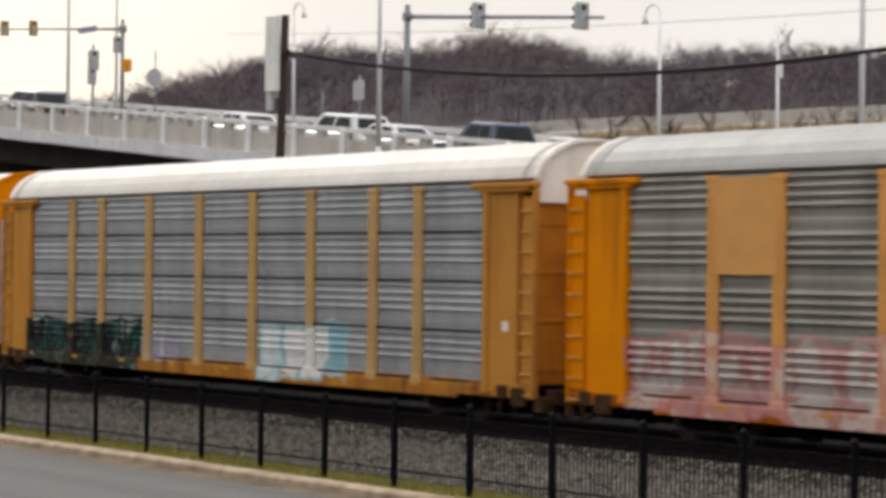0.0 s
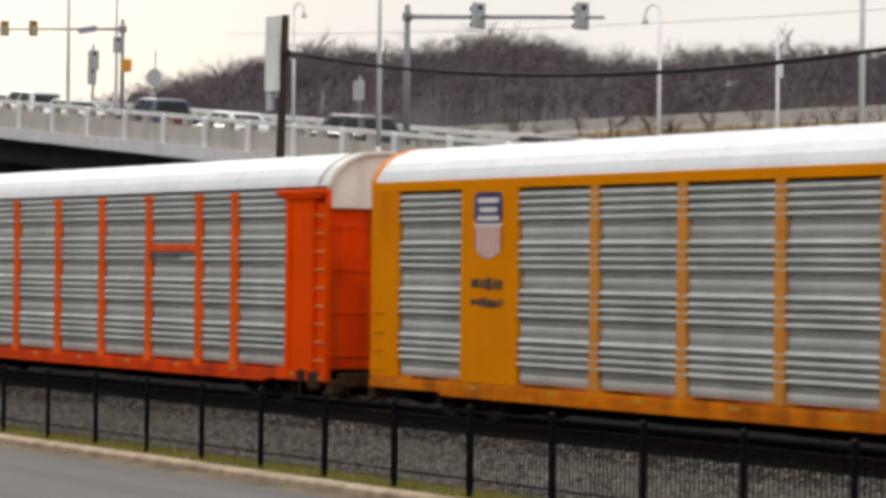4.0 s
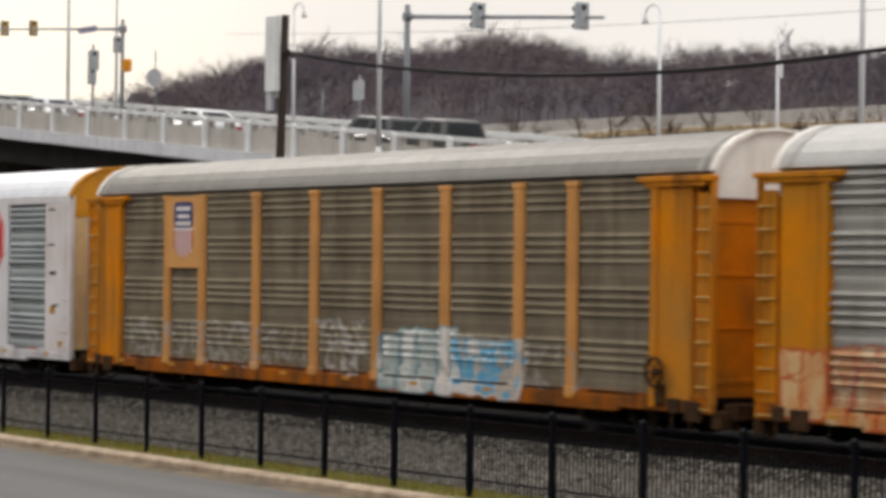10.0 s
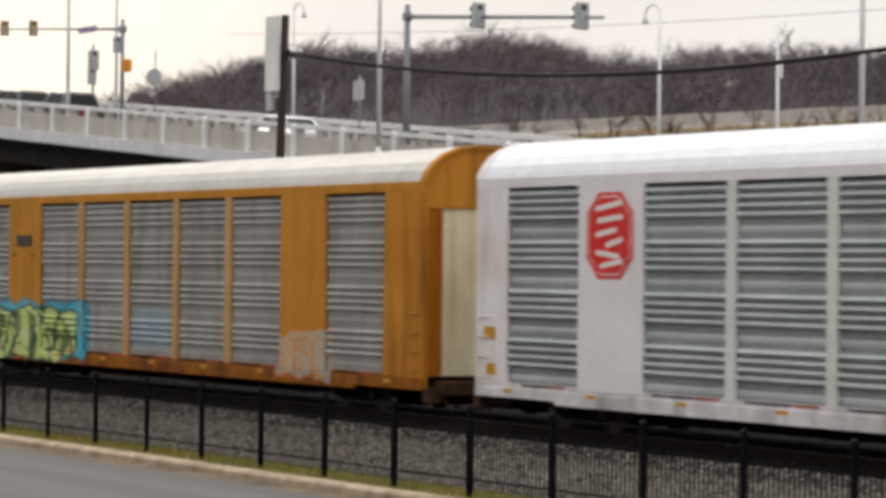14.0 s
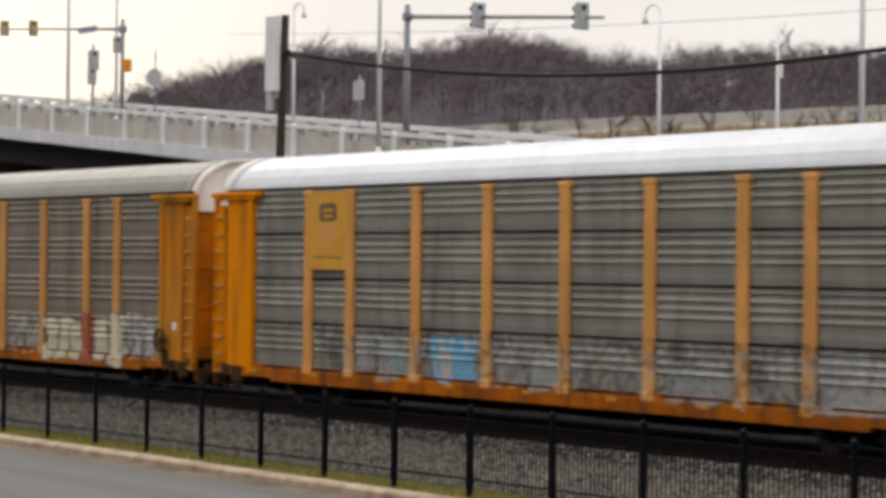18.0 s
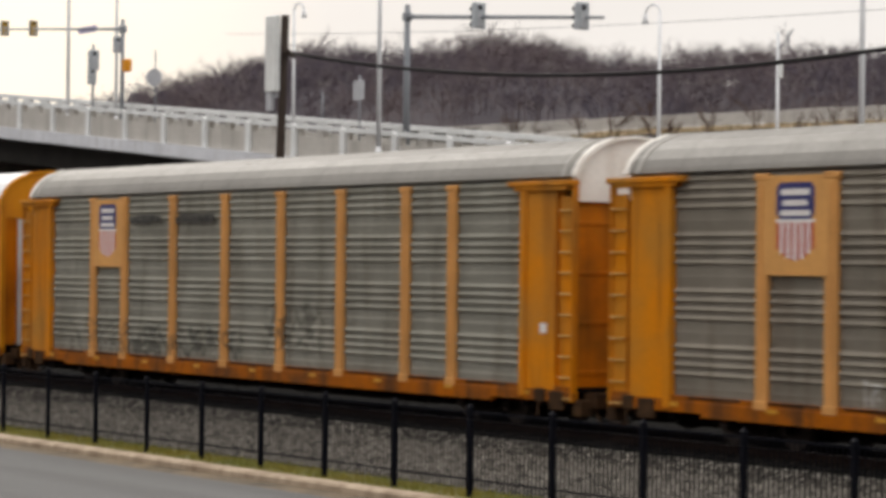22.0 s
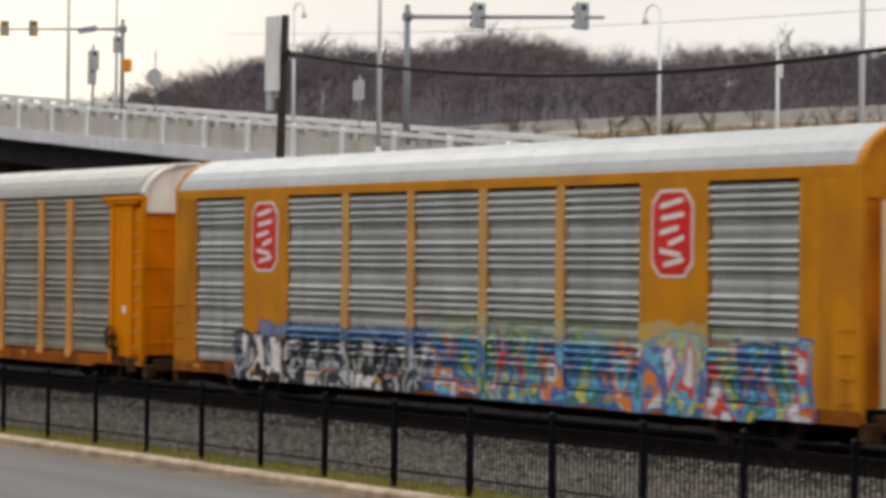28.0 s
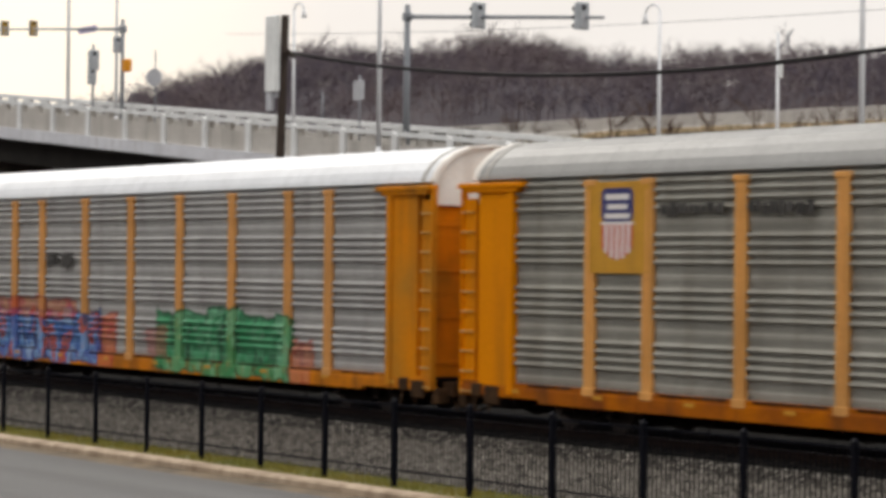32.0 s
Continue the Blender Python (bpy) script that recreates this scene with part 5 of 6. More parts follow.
for x in (-112.0, -134.0, -156.0, -178.0):
    pier = empty("pier", pose(x, 51.5, -0.3))
    tagged(pier, "dark concrete pier under the overpass", "pier", "piers of the overpass", kind="structure")
    h = ramp_z(x) - 1.6 + .3
    for y in (-4, 0, 4):
        bm = B(); tube(bm, (0, y, 0), (0, y, h - .9), .5, n=16)
        part("column", bm, M_STONE, pier)
    bm = B(); box(bm, -.6, .6, -5.2, 5.2, h - .95, h, .05)
    part("cap_beam", bm, M_STONE, pier)

# barrier wall and bank on the far side, to the right of the junction
barrier = empty("barrier_wall", pose(0, 60, 0))
tagged(barrier, "long pale concrete barrier above a dry grass bank", "barrier", kind="structure")
for i in range(32):
    x = -106.4 + i * 3.6
    z = 9.50 - max(x + 90, 0) * 0.0123
    bm = B()
    along_x(bm, [(-.28, z - .75), (-.22, z - .52), (-.10, z - .42), (-.08, z), (.08, z), (.10, z - .42), (.28, z - .75)], x + .01, x + 3.58, True, True)
    part("barrier_unit", bm, M_BARRIER, barrier)


def bank_z(x, y):
    """The dry bank under the barrier."""
    return 9.08 - max(x + 90, 0) * 0.0123 - 0.45 * (59.9 - y) - 0.5 * smooth(-83, -90, x)


M_BANK = surf("dry_bank_soil", (0.34, 0.24, 0.145), (0.24, 0.175, 0.10), 0.9, 1.0, fine=9, bump=0.5)
bm = B()
rows = [[bm.verts.new((x, y, bank_z(x, y))) for x in range(-96, -29, 2)] for y in (57.4, 58.2, 59.0, 59.9)]
for r0, r1 in zip(rows, rows[1:]):
    for i in range(len(r0) - 1):
        bm.faces.new((r0[i], r0[i + 1], r1[i + 1], r1[i]))
tagged(part("bank", bm, M_BANK), "dry tan grass bank below the concrete barrier", "bank", kind="structure")
gv, gf = [], []
for i in range(9000):
    x, y = rng.uniform(-92, -30), rng.uniform(57.6, 59.9)
    z = max(bank_z(x, y), land(x, y))
    h, a = rng.uniform(0.03, 0.14), rng.uniform(0, math.pi)
    dx, dy = 0.02 * math.cos(a), 0.02 * math.sin(a)
    n = len(gv)
    gv += [(x - dx, y - dy, z - .02), (x + dx, y + dy, z - .02), (x + rng.uniform(-.12, .12), y + rng.uniform(-.1, .1), z + h)]
    gf.append((n, n + 1, n + 2))
tagged(part("dry_grass", sheet_mesh("dry_grass", gv, gf), M_DRY), "tufts of dry straw-coloured grass on the bank", "grass", kind="stuff")

# ---------------------------------------------------------------- bare trees and shrubs


class Twigs:
    """Gathers tapering three-sided sticks for one mesh."""

    def __init__(self):
        self.v, self.f = [], []

    def stick(self, p, q, r, r2):
        d = (q - p)
        a = d.orthogonal().normalized()
        b = d.normalized().cross(a)
        n = len(self.v)
        for c, rad in ((p, r), (q, r2)):
            for k in range(3):
                w = 2.0944 * k
                self.v.append(tuple(c + a * (rad * math.cos(w)) + b * (rad * math.sin(w))))
        for k in range(3):
            self.f.append((n + k, n + (k + 1) % 3, n + 3 + (k + 1) % 3, n + 3 + k))


def grow(tw, rnd, p, d, length, r, level, spread=0.6, thin=0.012):
    """One limb and the limbs on it."""
    if level == 0:
        tw.stick(p, p + d * length, r, r * 0.5)
        return
    q = p + d * length * 0.5 + Vector((rnd.uniform(-1, 1), rnd.uniform(-1, 1), 0)) * length * 0.05
    e = q + (d + Vector((rnd.uniform(-1, 1), rnd.uniform(-1, 1), rnd.uniform(-.2, .6))) * 0.2).normalized() * length * 0.5
    tw.stick(p, q, r, r * 0.8)
    tw.stick(q, e, r * 0.8, r * 0.55)
    for i in range(3 if level > 1 else 7):
        s = rnd.uniform(0.2, 1.0)
        o = p.lerp(q, s * 2) if s < 0.5 else q.lerp(e, s * 2 - 1)
        nd = (d + Vector((rnd.gauss(0, 1), rnd.gauss(0, 1), rnd.gauss(0.15, 0.6))) * spread).normalized()
        grow(tw, rnd, o, nd, length * rnd.uniform(0.5, 0.75), max(r * 0.5, thin), level - 1, spread, thin)


def crowned(tw, rnd, p, h):
    """A larger tree with a rounded crown of fine twigs."""
    top = p + Vector((rnd.uniform(-.04, .04), rnd.uniform(-.04, .04), .42)) * h
    tw.stick(p, top, h * .014, h * .010)
    for k in range(12):
        a, lift = k * 2.4 + rnd.uniform(-.4, .4), rnd.uniform(.15, 1.3)
        d = Vector((math.cos(a), math.sin(a), lift)).normalized()
        grow(tw, rnd, p.lerp(top, rnd.uniform(.7, 1.0)), d, h * rnd.uniform(.24, .34), h * .006, 2, .75, 0.016)


def on_ridge(w, d):
    return RIDGE[0].x + w * RIDGE[1].x - d * RIDGE[1].y, RIDGE[0].y + w * RIDGE[1].y + d * RIDGE[1].x


woods, pale = Twigs(), Twigs()
rnd = random.Random(11)
for i in range(2900):
    w = rnd.uniform(-4, 145)
    d = 24 - rnd.random() ** 1.25 * 155
    x, y = on_ridge(w, d)
    h = rnd.uniform(5.2, 8.2) * (0.55 + 0.45 * smooth(-4, 6, w))
    z = land(x, y) - 0.3
    tw = pale if rnd.random() < 0.15 else woods
    grow(tw, rnd, Vector((x, y, z)), Vector((rnd.uniform(-.08, .08), rnd.uniform(-.08, .08), 1)).normalized(), h * 0.5, h * 0.009, 3, 0.8, 0.02)
w = 3.0
while w < 140:
    d = rnd.uniform(-14, 8)
    x, y = on_ridge(w, d)
    h = rnd.uniform(8.6, 12.4) * (0.7 + 0.3 * smooth(0, 12, w))
    crowned(pale if rnd.random() < 0.25 else woods, rnd, Vector((x, y, land(x, y) - 0.3)), h)
    w += rnd.choice((0.8, 1.4, 2.2, 3.6))
tagged(part("woods", sheet_mesh("woods", woods.v, woods.f), M_BARK), "bare brown winter trees covering the hill", "woods", kind="stuff")
tagged(part("pale_woods", sheet_mesh("pale_woods", pale.v, pale.f), M_BARK_PALE), "paler bare trees among the hillside woods", "woods", kind="stuff")

for i in range(15):
    x = -88 + i * 2.1 + rnd.uniform(-.5, .5)
    y = rnd.uniform(58.2, 59.2)
    tw = Twigs()
    for k in range(rnd.choice((3, 4, 5))):
        grow(tw, rnd, Vector((rnd.uniform(-.2, .2), rnd.uniform(-.1, .1), -.05)), Vector((rnd.uniform(-.7, .7), rnd.uniform(-.5, .5), 1)).normalized(), rnd.uniform(.5, 1.0), .022, 2, .5, .009)
    sh = part("shrub", sheet_mesh("shrub", tw.v, tw.f), M_SHRUB, at=pose(x, y, max(bank_z(x, y), land(x, y))))
    tagged(sh, "leafless reddish brown shrub on the dry grass bank", "shrub", "shrubs on the bank")

# ---------------------------------------------------------------- lamps, signals, signs
def light_pole(x, y, z):
    """Tall slim street light pole on the parapet line, its head above the view."""
    t = empty("street_light_pole", pose(x, y, z))
    tagged(t, "tall slim pale grey steel street light pole", "light pole", "light poles along the overpass")
    bm = B(); tube(bm, (0, 0, 0.35), (0, 0, 9.0), .080, .055, 12)
    part("pole", bm, M_GALV, t)
    bm = B(); tube(bm, (0, 0, -0.5), (0, 0, 0.36), .12, .09, 12); box(bm, -.15, .15, -.15, .15, -.55, -.48)
    part("base", bm, M_GALV, t)
    bm = B(); bent(bm, [(0, 0, 8.9), (0, .7, 9.35), (0, 1.9, 9.5)], .04)
    part("arm", bm, M_GALV, t)
    bm = B(); box(bm, -.16, .16, 1.7, 2.5, 9.4, 9.56, .04)
    part("lamp_head", bm, M_MAST, t)


light_pole(-101.99, 46.7, ramp_z(-101.99) + 0.35)
for x in (-76.07, -52.71):
    light_pole(x, 45.7, ramp_z(x) + 0.2)
light_pole(-118.02, 56.5, ramp_z(-118.15))


def curved_lamp(x, y, z, top, side):
    t = empty("street_lamp", pose(x, y, z))
    tagged(t, "slender street lamp with a curved arm and hanging head", "street lamp", "curved street lamps")
    h = top - z
    bm = B(); tube(bm, (0, 0, 0), (0, 0, h), .075, .05, 10)
    part("pole", bm, M_GALV, t)
    bm = B(); bent(bm, [(0, 0, h - .1), (.12 * side, 0, h + .12), (.4 * side, 0, h + .2), (.7 * side, 0, h + .1), (.82 * side, 0, h - .1)], .035)
    part("arm", bm, M_GALV, t)
    bm = B(); tube(bm, (.82 * side, 0, h - .1), (.83 * side, 0, h - .45), .05, .11, 10)
    part("lamp_head", bm, M_GALV, t)


curved_lamp(-100.1, 56.0, 8.8, 14.50, 1)
curved_lamp(-74.9, 56.0, 6.9, 12.62, -1)


def signal_head(parent, x, y, z, shell, face=-1, size=1.0):
    """Three-lens traffic signal; face 1: lenses face away from the street's lower end."""
    s = size
    h = part("signal_head", None_safe(lambda bm: box(bm, x - .16 * s, x + .26 * s, y - .18 * s, y + .18 * s, z - .5 * s, z + .5 * s, .04 * s)), shell, parent)
    bm = B(); box(bm, x + .165 * s, x + .185 * s, y - .32 * s, y + .32 * s, z - .54 * s, z + .54 * s, .008)
    part("backplate", bm, M_SIGNAL if shell is M_SIGNAL else M_MAST, h)
    for k in (-.33, 0, .33):
        bm = B(); tube(bm, (x + .15 * s * face, y, z + k * s), (x + .36 * s * face, y, z + (k - .02) * s), .13 * s, .12 * s, 12, False)
        part("visor", bm, M_BLACK, h)
        bm = B(); tube(bm, (x + .26 * s, y, z + k * s), (x + .275 * s, y, z + k * s), .11 * s, .11 * s, 12)
        part("lens", bm, M_BLACK if k > 0 else M_SIGN_BACK, h)


def None_safe(make):
    bm = B()
    make(bm)
    return bm


def mast(x, y, z, top, arm_dx, arm_dz, heads, shell, label, size=0.9, r=.15):
    t = empty("signal_mast", pose(x, y, z))
    tagged(t, label, "traffic signal", "mast-arm traffic signals")
    h = top - z
    bm = B(); tube(bm, (0, 0, 0), (0, 0, h), r, r * .75, 14); tube(bm, (0, 0, h), (0, 0, h + .08), r * .8, r * .5, 14)
    part("pole", bm, M_MAST, t)
    bm = B(); tube(bm, (0, 0, h - .38), (arm_dx, 0, h - .38 + arm_dz), r * .65, r * .38, 10); box(bm, -.15, .15, -.15, .15, h - .55, h - .22, .03)
    part("arm", bm, M_MAST, t)
    for f in heads:
        signal_head(t, arm_dx * f, -.12, h - .35 + arm_dz * f, shell, size=size)
    return t


mast(-91.15, 56.0, 8.3, 13.90, 13.0, -0.95, (0.392, 0.903), M_SIGNAL, "grey traffic signal mast with a long arm and two heads")
m1 = mast(-116.33, 56.0, 9.7, 15.10, -14.6, 0.97, (0.683, 0.925), M_SIGNAL_Y, "grey traffic signal mast with yellow signal heads", 0.72, .11)
bm = B(); box(bm, .24, .72, -.16, .16, 3.02, 3.60, .05)
part("pedestrian_signal", bm, M_ORANGE_SIGN, m1, "orange pedestrian signal box")
signal_head(m1, -.22, -.2, 4.30, M_SIGNAL, size=.7)
bm = B(); box(bm, -4.85, -2.85, -.02, .02, 5.10, 5.40)
part("street_name_board", bm, M_LILAC, m1, "narrow faded lilac street name board")

# side-mounted signal on a post
t = empty("signal_post", pose(-119.5, 56.0, 10.3))
tagged(t, "short post with stacked grey signal heads", "traffic signal")
bm = B(); tube(bm, (0, 0, 0), (0, 0, 3.9), .06, n=10)
part("pole", bm, M_MAST, t)
signal_head(t, .02, -.05, 3.16, M_SIGNAL, size=.88)
signal_head(t, .0, -.1, 2.38, M_SIGNAL, size=.70)

# round-shouldered sign seen from behind
t = empty("road_sign", pose(-112.9, 56.0, 9.6))
tagged(t, "grey octagonal road sign seen from behind on a post", "road sign")
bm = B(); tube(bm, (0, 0, 0), (0, 0, 3.95), .035, n=8)
part("post", bm, M_MAST, t)
bm = B()
bmesh.ops.create_cone(bm, cap_ends=True, segments=8, radius1=.42, radius2=.42, depth=.02, matrix=Matrix.Translation((0, -.06, 2.70)) @ Matrix.Rotation(radians(35), 4, "Z") @ Matrix.Rotation(radians(90), 4, "X") @ Matrix.Rotation(radians(22.5), 4, "Z"))
part("sign_panel", bm, M_SIGN_BACK, t)
t = empty("road_sign", pose(-94.7, 56.0, 8.5))
tagged(t, "grey rectangular road sign seen from behind on a post", "road sign")
bm = B(); tube(bm, (0, 0, 0), (0, 0, 2.95), .04, n=8)
part("post", bm, M_MAST, t)
bm = B(); box(bm, -.40, .44, -.075, -.05, 1.95, 2.72, .008)
part("sign_panel", bm, M_SIGN_BACK, t)
t = empty("delineator_post", pose(-100.46, 57.6, 9.4))
tagged(t, "thin grey post beyond the parapet", "post")
bm = B(); tube(bm, (0, 0, 0), (0, 0, 1.7), .04, n=8)
part("pole", bm, M_MAST, t)

# utility pole on the bank
t = empty("utility_pole", pose(-69.25, 56.5, 6.0))
tagged(t, "slim grey utility pole with a small white box", "utility pole")
bm = B(); tube(bm, (0, 0, 0), (0, 0, 5.5), .07, .05, 10)
part("pole", bm, M_GALV, t)
bm = B(); box(bm, .06, .24, -.05, .03, 4.02, 4.50, .02)
part("junction_box", bm, M_SIGN, t)
bm = B(); bent(bm, [(-.1, 0, 4.9), (.3, 0, 5.1), (.75, 0, 5.55)], .025); tube(bm, (.5, 0, 4.95), (.5, 0, 5.5), .02)
part("bracket", bm, M_MAST, t)

# leaning timber pole with a tall white sign, between railway and overpass
t = empty("sign_pole", pose(-72.32, 40.0, 0.0))
tagged(t, "leaning dark timber pole carrying a tall white sign board", "sign")
bm = B(); tube(bm, (-.35, 0, -.3), (.29, 0, 11.30), .16, .12, 12)
part("pole", bm, M_WOOD_POLE, t)
bm = B(); box(bm, -.42, .26, -.30, -.14, 9.02, 11.30, .03)
part("sign_board", bm, M_SIGN, t, "blank white sign board")
bm = B(); box(bm, -.34, -.02, -.3, -.16, 8.45, 8.98, .02); box(bm, -.40, .16, -.2, -.08, 8.86, 8.98)
part("lower_box", bm, M_SIGN_BACK, t, "small grey box under the board")
bm = B(); box(bm, .2, .5, -.1, .1, 10.05, 10.2, .02); bent(bm, [(.3, 0, 10.12), (.62, -.05, 10.22), (.95, -.05, 10.0)], .05)
part("cable_bracket", bm, M_WOOD_POLE, t)


def hung(name, label, p, q, sag, r, n=26):
    """A cable hanging between two points."""
    bm = B()
    p, q = Vector(p), Vector(q)
    pts = [p.lerp(q, i / n) - Vector((0, 0, 4 * sag * (i / n) * (1 - i / n))) for i in range(n + 1)]
    bent(bm, pts, r, 6)
    tagged(part(name, bm, M_CABLE), label, "cable")


hung("cable", "thick black cable slung from the timber pole", (-71.7, 40.0, 10.16), (-33.5, 40.0, 9.62), 1.30, 0.052)
hung("wire", "thin dark overhead wire in the sky", (-142, 75, 17.2), (-80, 75, 14.35), 0.35, 0.011)

# ---------------------------------------------------------------- traffic


def vehicle(kind, paint, label):
    """A road vehicle facing -x: body, cabin glass, wheels, lamps; its origin on the road under its middle."""
    v = empty("vehicle")
    tagged(v, label, "car" if kind != "pickup" else "pickup truck", "traffic on the overpass")
    L, Wd, H = {"sedan": (4.4, 1.76, 1.42), "suv": (4.4, 1.82, 1.66), "pickup": (5.2, 1.92, 1.74)}[kind]
    a, w = L / 2, Wd / 2
    belt = {"sedan": .92, "suv": 1.02, "pickup": 1.08}[kind]
    paint_m = surf("vehicle_paint", paint, tuple(c * 0.85 for c in paint), 2.0, 0.28, 0.1, fine=30, bump=0, spec=0.6)
    bm = B()
    low = [(-a, .45), (-a + .05, .72), (-a + .9, belt - .06), (a - .5, belt), (a - .04, belt - .06), (a, .5), (a - .1, .28), (-a + .15, .26)]
    if kind == "pickup":
        low = [(-a, .5), (-a + .05, .95), (-a + 1.1, belt), (a, belt), (a, .5), (a - .1, .35), (-a + .15, .32)]
    rings = []
    for y, k in ((-w, .93), (-w + .06, 1), (w - .06, 1), (w, .93)):
        rings.append([bm.verts.new((x * (1 if abs(y) < w else .985), y, .3 + (z - .3) * k)) for x, z in low])
    n = len(low)
    for r0, r1 in zip(rings, rings[1:]):
        for i in range(n):
            bm.faces.new((r0[i], r1[i], r1[(i + 1) % n], r0[(i + 1) % n]))
    bm.faces.new(rings[0]); bm.faces.new(rings[-1][::-1])
    body = part("body", bm, paint_m, v)
    x0, x1, x2, x3 = {"sedan": (-1.15, -.35, 1.0, 1.85), "suv": (-1.25, -.6, 1.7, 2.1), "pickup": (-1.4, -.75, .75, 1.0)}[kind]

    def edge_at(t):
        """Half width and the two ends of the cabin at height share t."""
        return w - .06 - .20 * t, x0 + (x1 - x0) * t, x3 + (x2 - x3) * t

    def level(t):
        return belt - .04 + (H - belt + .04) * t
    bm = B()
    rings = []
    for t in (0, .93, 1.0):
        yy, xa, xb = edge_at(t)
        z = level(t)
        if t == 1.0:
            yy, xa, xb = yy - .10, xa + .14, xb - .14
        rings.append([bm.verts.new(p) for p in ((xa, -yy, z), (xb, -yy, z), (xb, yy, z), (xa, yy, z))])
    for r0, r1 in zip(rings, rings[1:]):
        for i in range(4):
            bm.faces.new((r0[i], r0[(i + 1) % 4], r1[(i + 1) % 4], r1[i]))
    bm.faces.new(rings[-1])
    part("cabin", bm, paint_m, v)

    def pane(name, pts):
        bm = B()
        bm.faces.new([bm.verts.new(p) for p in pts])
        bmesh.ops.solidify(bm, geom=bm.faces[:], thickness=0.006)
        part(name, bm, M_WINDOW, v)
    ta, tb = .18, .84
    for s in (-1, 1):
        cuts = (.06, .47, .53, .93) if kind != "pickup" else (.08, .52, .58, .92)
        for u0, u1 in (cuts[:2], cuts[2:]):
            pts = []
            for t, u in ((ta, u0), (ta, u1), (tb, u1), (tb, u0)):
                yy, xa, xb = edge_at(t)
                pts.append((xa + .12 + (xb - xa - .24) * u, s * (yy + .012), level(t)))
            pane("side_window", pts)
    for end, name in ((0, "windscreen"), (1, "rear_window")):
        pts = []
        for t, k in ((ta, -1), (ta, 1), (tb, 1), (tb, -1)):
            yy, xa, xb = edge_at(t)
            pts.append(((xb + .012) if end else (xa - .012), k * (yy - .12), level(t)))
        pane(name, pts)
    for x in (-a + .95, a - .95):
        for s in (-1, 1):
            bm = B(); tube(bm, (x, s * (w - .22), .33), (x, s * (w + .01), .33), .33, n=18)
            wh = part("wheel", bm, M_TYRE, v)
            bm = B(); tube(bm, (x, s * (w - .05), .33), (x, s * (w + .018), .33), .2, n=14)
            part("rim", bm, M_RIM, wh)
    for s in (-1, 1):
        bm = B(); box(bm, a - .06, a + .015, s * (w - .28) - .13, s * (w - .28) + .13, belt - .3, belt - .1, .01)
        part("tail_lamp", bm, M_LIGHT_RED, v)
        bm = B(); box(bm, -a - .01, -a + .12, s * (w - .3) - .15, s * (w - .3) + .15, .6, .74, .01)
        part("headlamp", bm, M_LIGHT_CLEAR, v)
    return v


CHARCOAL, WHITE_P, BLACK_P, NAVY_P = (0.045, 0.045, 0.045), (0.66, 0.67, 0.68), (0.02, 0.02, 0.022), (0.03, 0.05, 0.10)
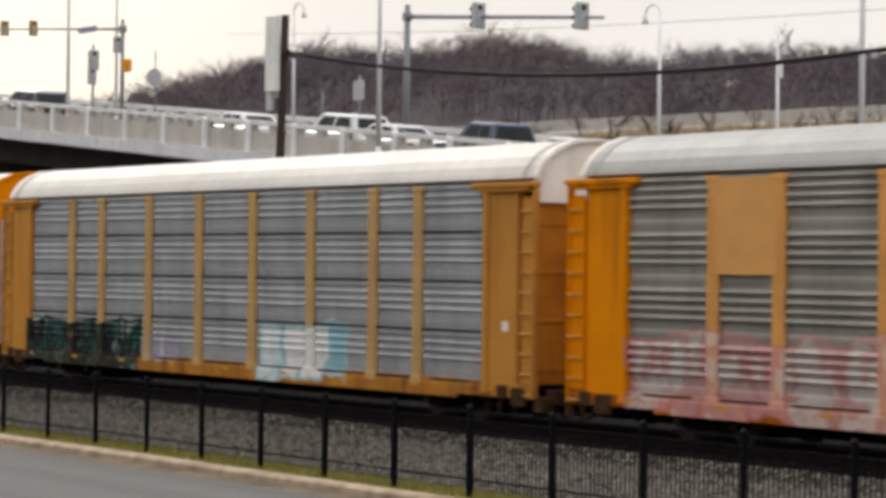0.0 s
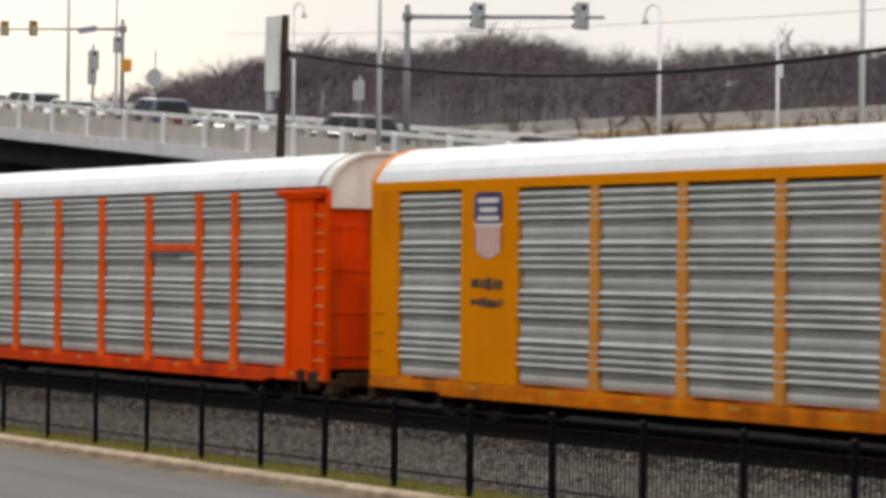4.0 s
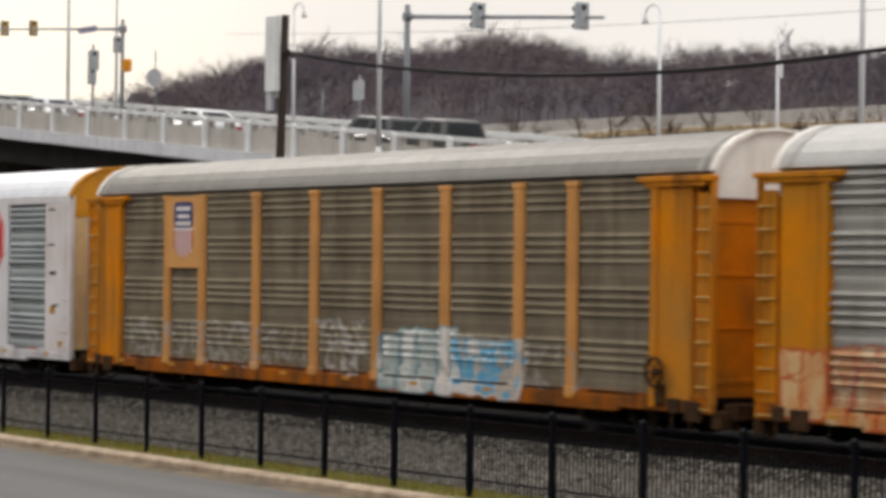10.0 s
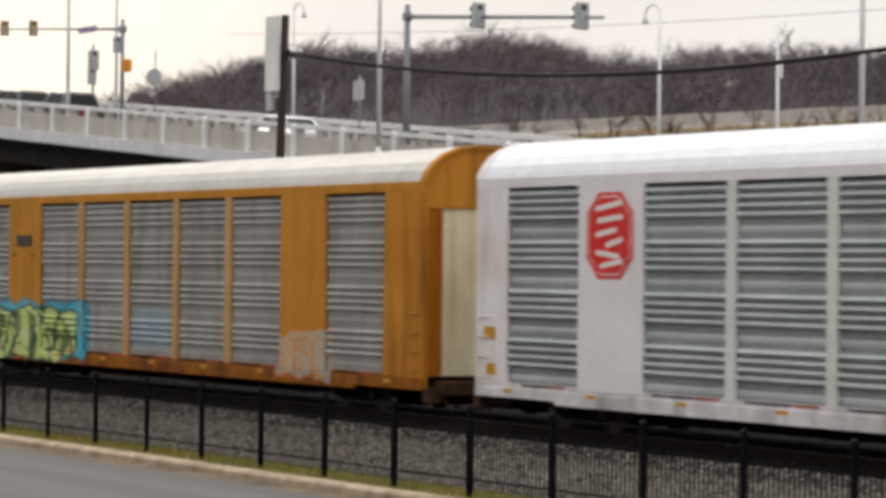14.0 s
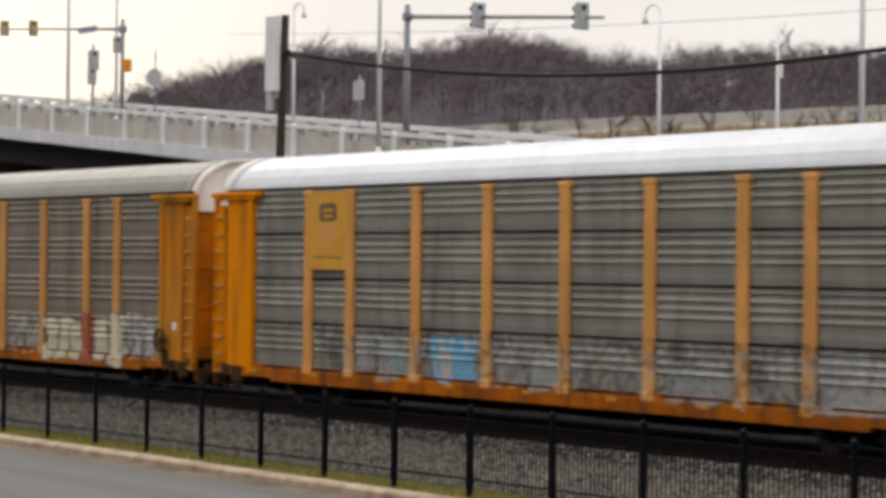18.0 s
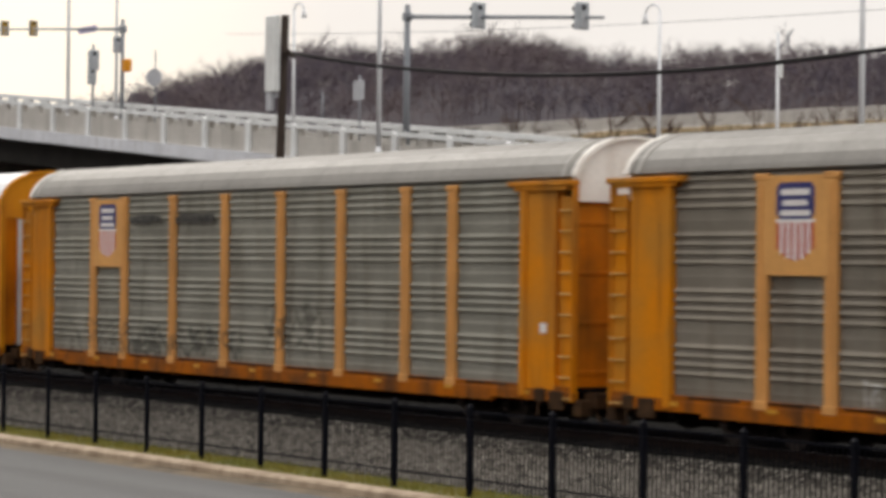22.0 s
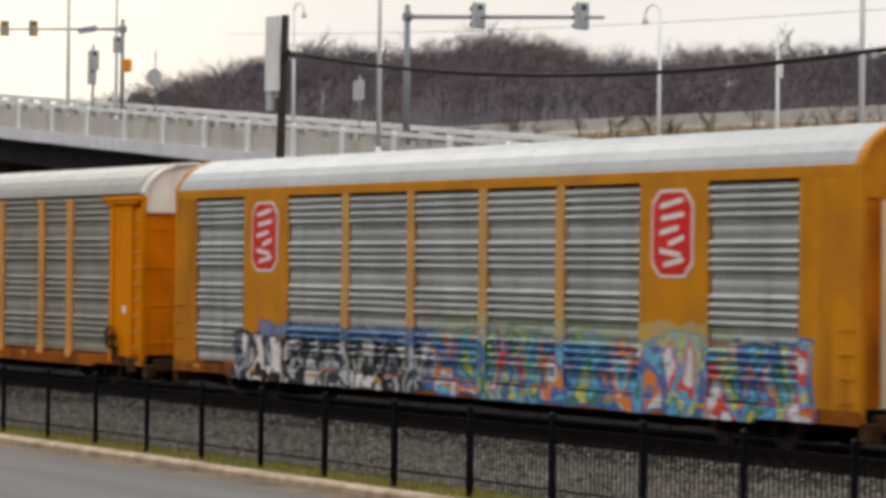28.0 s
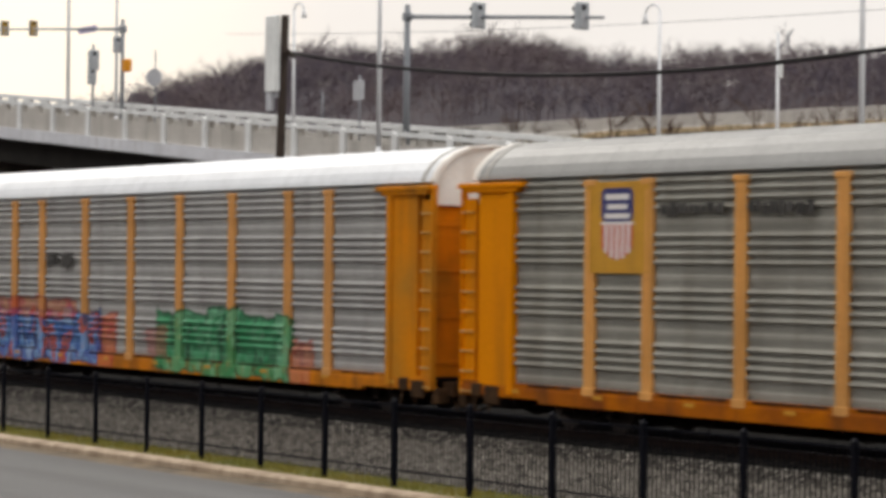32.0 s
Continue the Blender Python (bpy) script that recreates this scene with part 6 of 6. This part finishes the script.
# kind, paint, label, time in the middle of its crossing, x then, speed, half its change, time it takes
TRAFFIC = (
    ("suv", BLACK_P, "black sport utility vehicle leaving along the overpass", 0.0, -115.1, -6.4, 0.0, 1.0),
    ("suv", WHITE_P, "white utility vehicle slowing on the overpass", 1.2, -124.3, -1.5, 0.0, 3.4),
    ("sedan", WHITE_P, "white sedan leading a white utility vehicle", 1.2, -102.4, -6.0, 0.0, 2.5),
    ("suv", WHITE_P, "white sport utility vehicle with dark windows", 1.8, -98.9, -7.1, -0.4, 3.4),
    ("sedan", WHITE_P, "white sedan following a white utility vehicle", 1.8, -95.6, -6.8, -0.2, 3.6),
    ("pickup", NAVY_P, "dark blue pickup truck on the overpass", 2.2, -89.6, -6.4, -0.34, 5.6),
    ("sedan", WHITE_P, "white sedan behind a dark pickup truck", 2.8, -88.6, -6.1, -0.19, 6.0),
    ("suv", CHARCOAL, "charcoal utility vehicle on the overpass", 4.7, -91.2, -6.4, -0.17, 6.4),
    ("sedan", BLACK_P, "black sedan on the overpass", 6.6, -93.1, -7.4, 0.0, 3.0),
    ("sedan", WHITE_P, "white sedan behind a black sedan", 7.6, -93.7, -7.9, -0.15, 5.0),
    ("sedan", WHITE_P, "white sedan alone on the overpass", 9.8, -97.2, -8.0, 0.0, 4.0),
    ("suv", BLACK_P, "black utility vehicle leading another on the overpass", 11.2, -94.6, -8.1, 0.0, 5.0),
    ("pickup", CHARCOAL, "dark grey pickup truck following a black vehicle", 12.0, -96.6, -7.7, 0.25, 4.0),
    ("sedan", WHITE_P, "white sedan following a dark pickup truck", 14.0, -92.0, -10.6, 0.0, 4.0),
)
vehicles = [vehicle(row[0], row[1], row[2]) for row in TRAFFIC]


def driven(t, t0, x, v, a, span):
    """Place along the overpass: steady change of speed while crossing, even speed before and after."""
    d = t - t0
    e = max(-span / 2, min(span / 2, d))
    return x + v * e + a * e * e - 6.8 * (d - e)


def motions():
    """The train rolls by; vehicles climb the overpass."""
    times = (0, 2, 4, 6, 8, 10, 12, 14, 16, 18, 20, 22, 24, 26, 28, 30, 32)
    for n, car in enumerate(cars):
        walk(car, [(t, on_track(train_at(t) - 29.058 * n + OFFSETS[n], 0.03)) for t in times])
    for v, (k, p, lb, t0, x, speed, a, span) in zip(vehicles, TRAFFIC):
        rows = []
        y = 54.6 if speed > -2 else 51.0
        for n in range(0, 65):
            t = n / 2
            px = driven(t, t0, x, speed, a, span)
            tilt = math.degrees(math.atan2(ramp_z(px + 1.3) - ramp_z(px - 1.3), 2.6))
            rows.append((t, pose(px, y, (ramp_z(px + 1.3) + ramp_z(px - 1.3)) / 2 - 0.25, 0, -tilt, 0)))
        walk(v, rows)


motions()
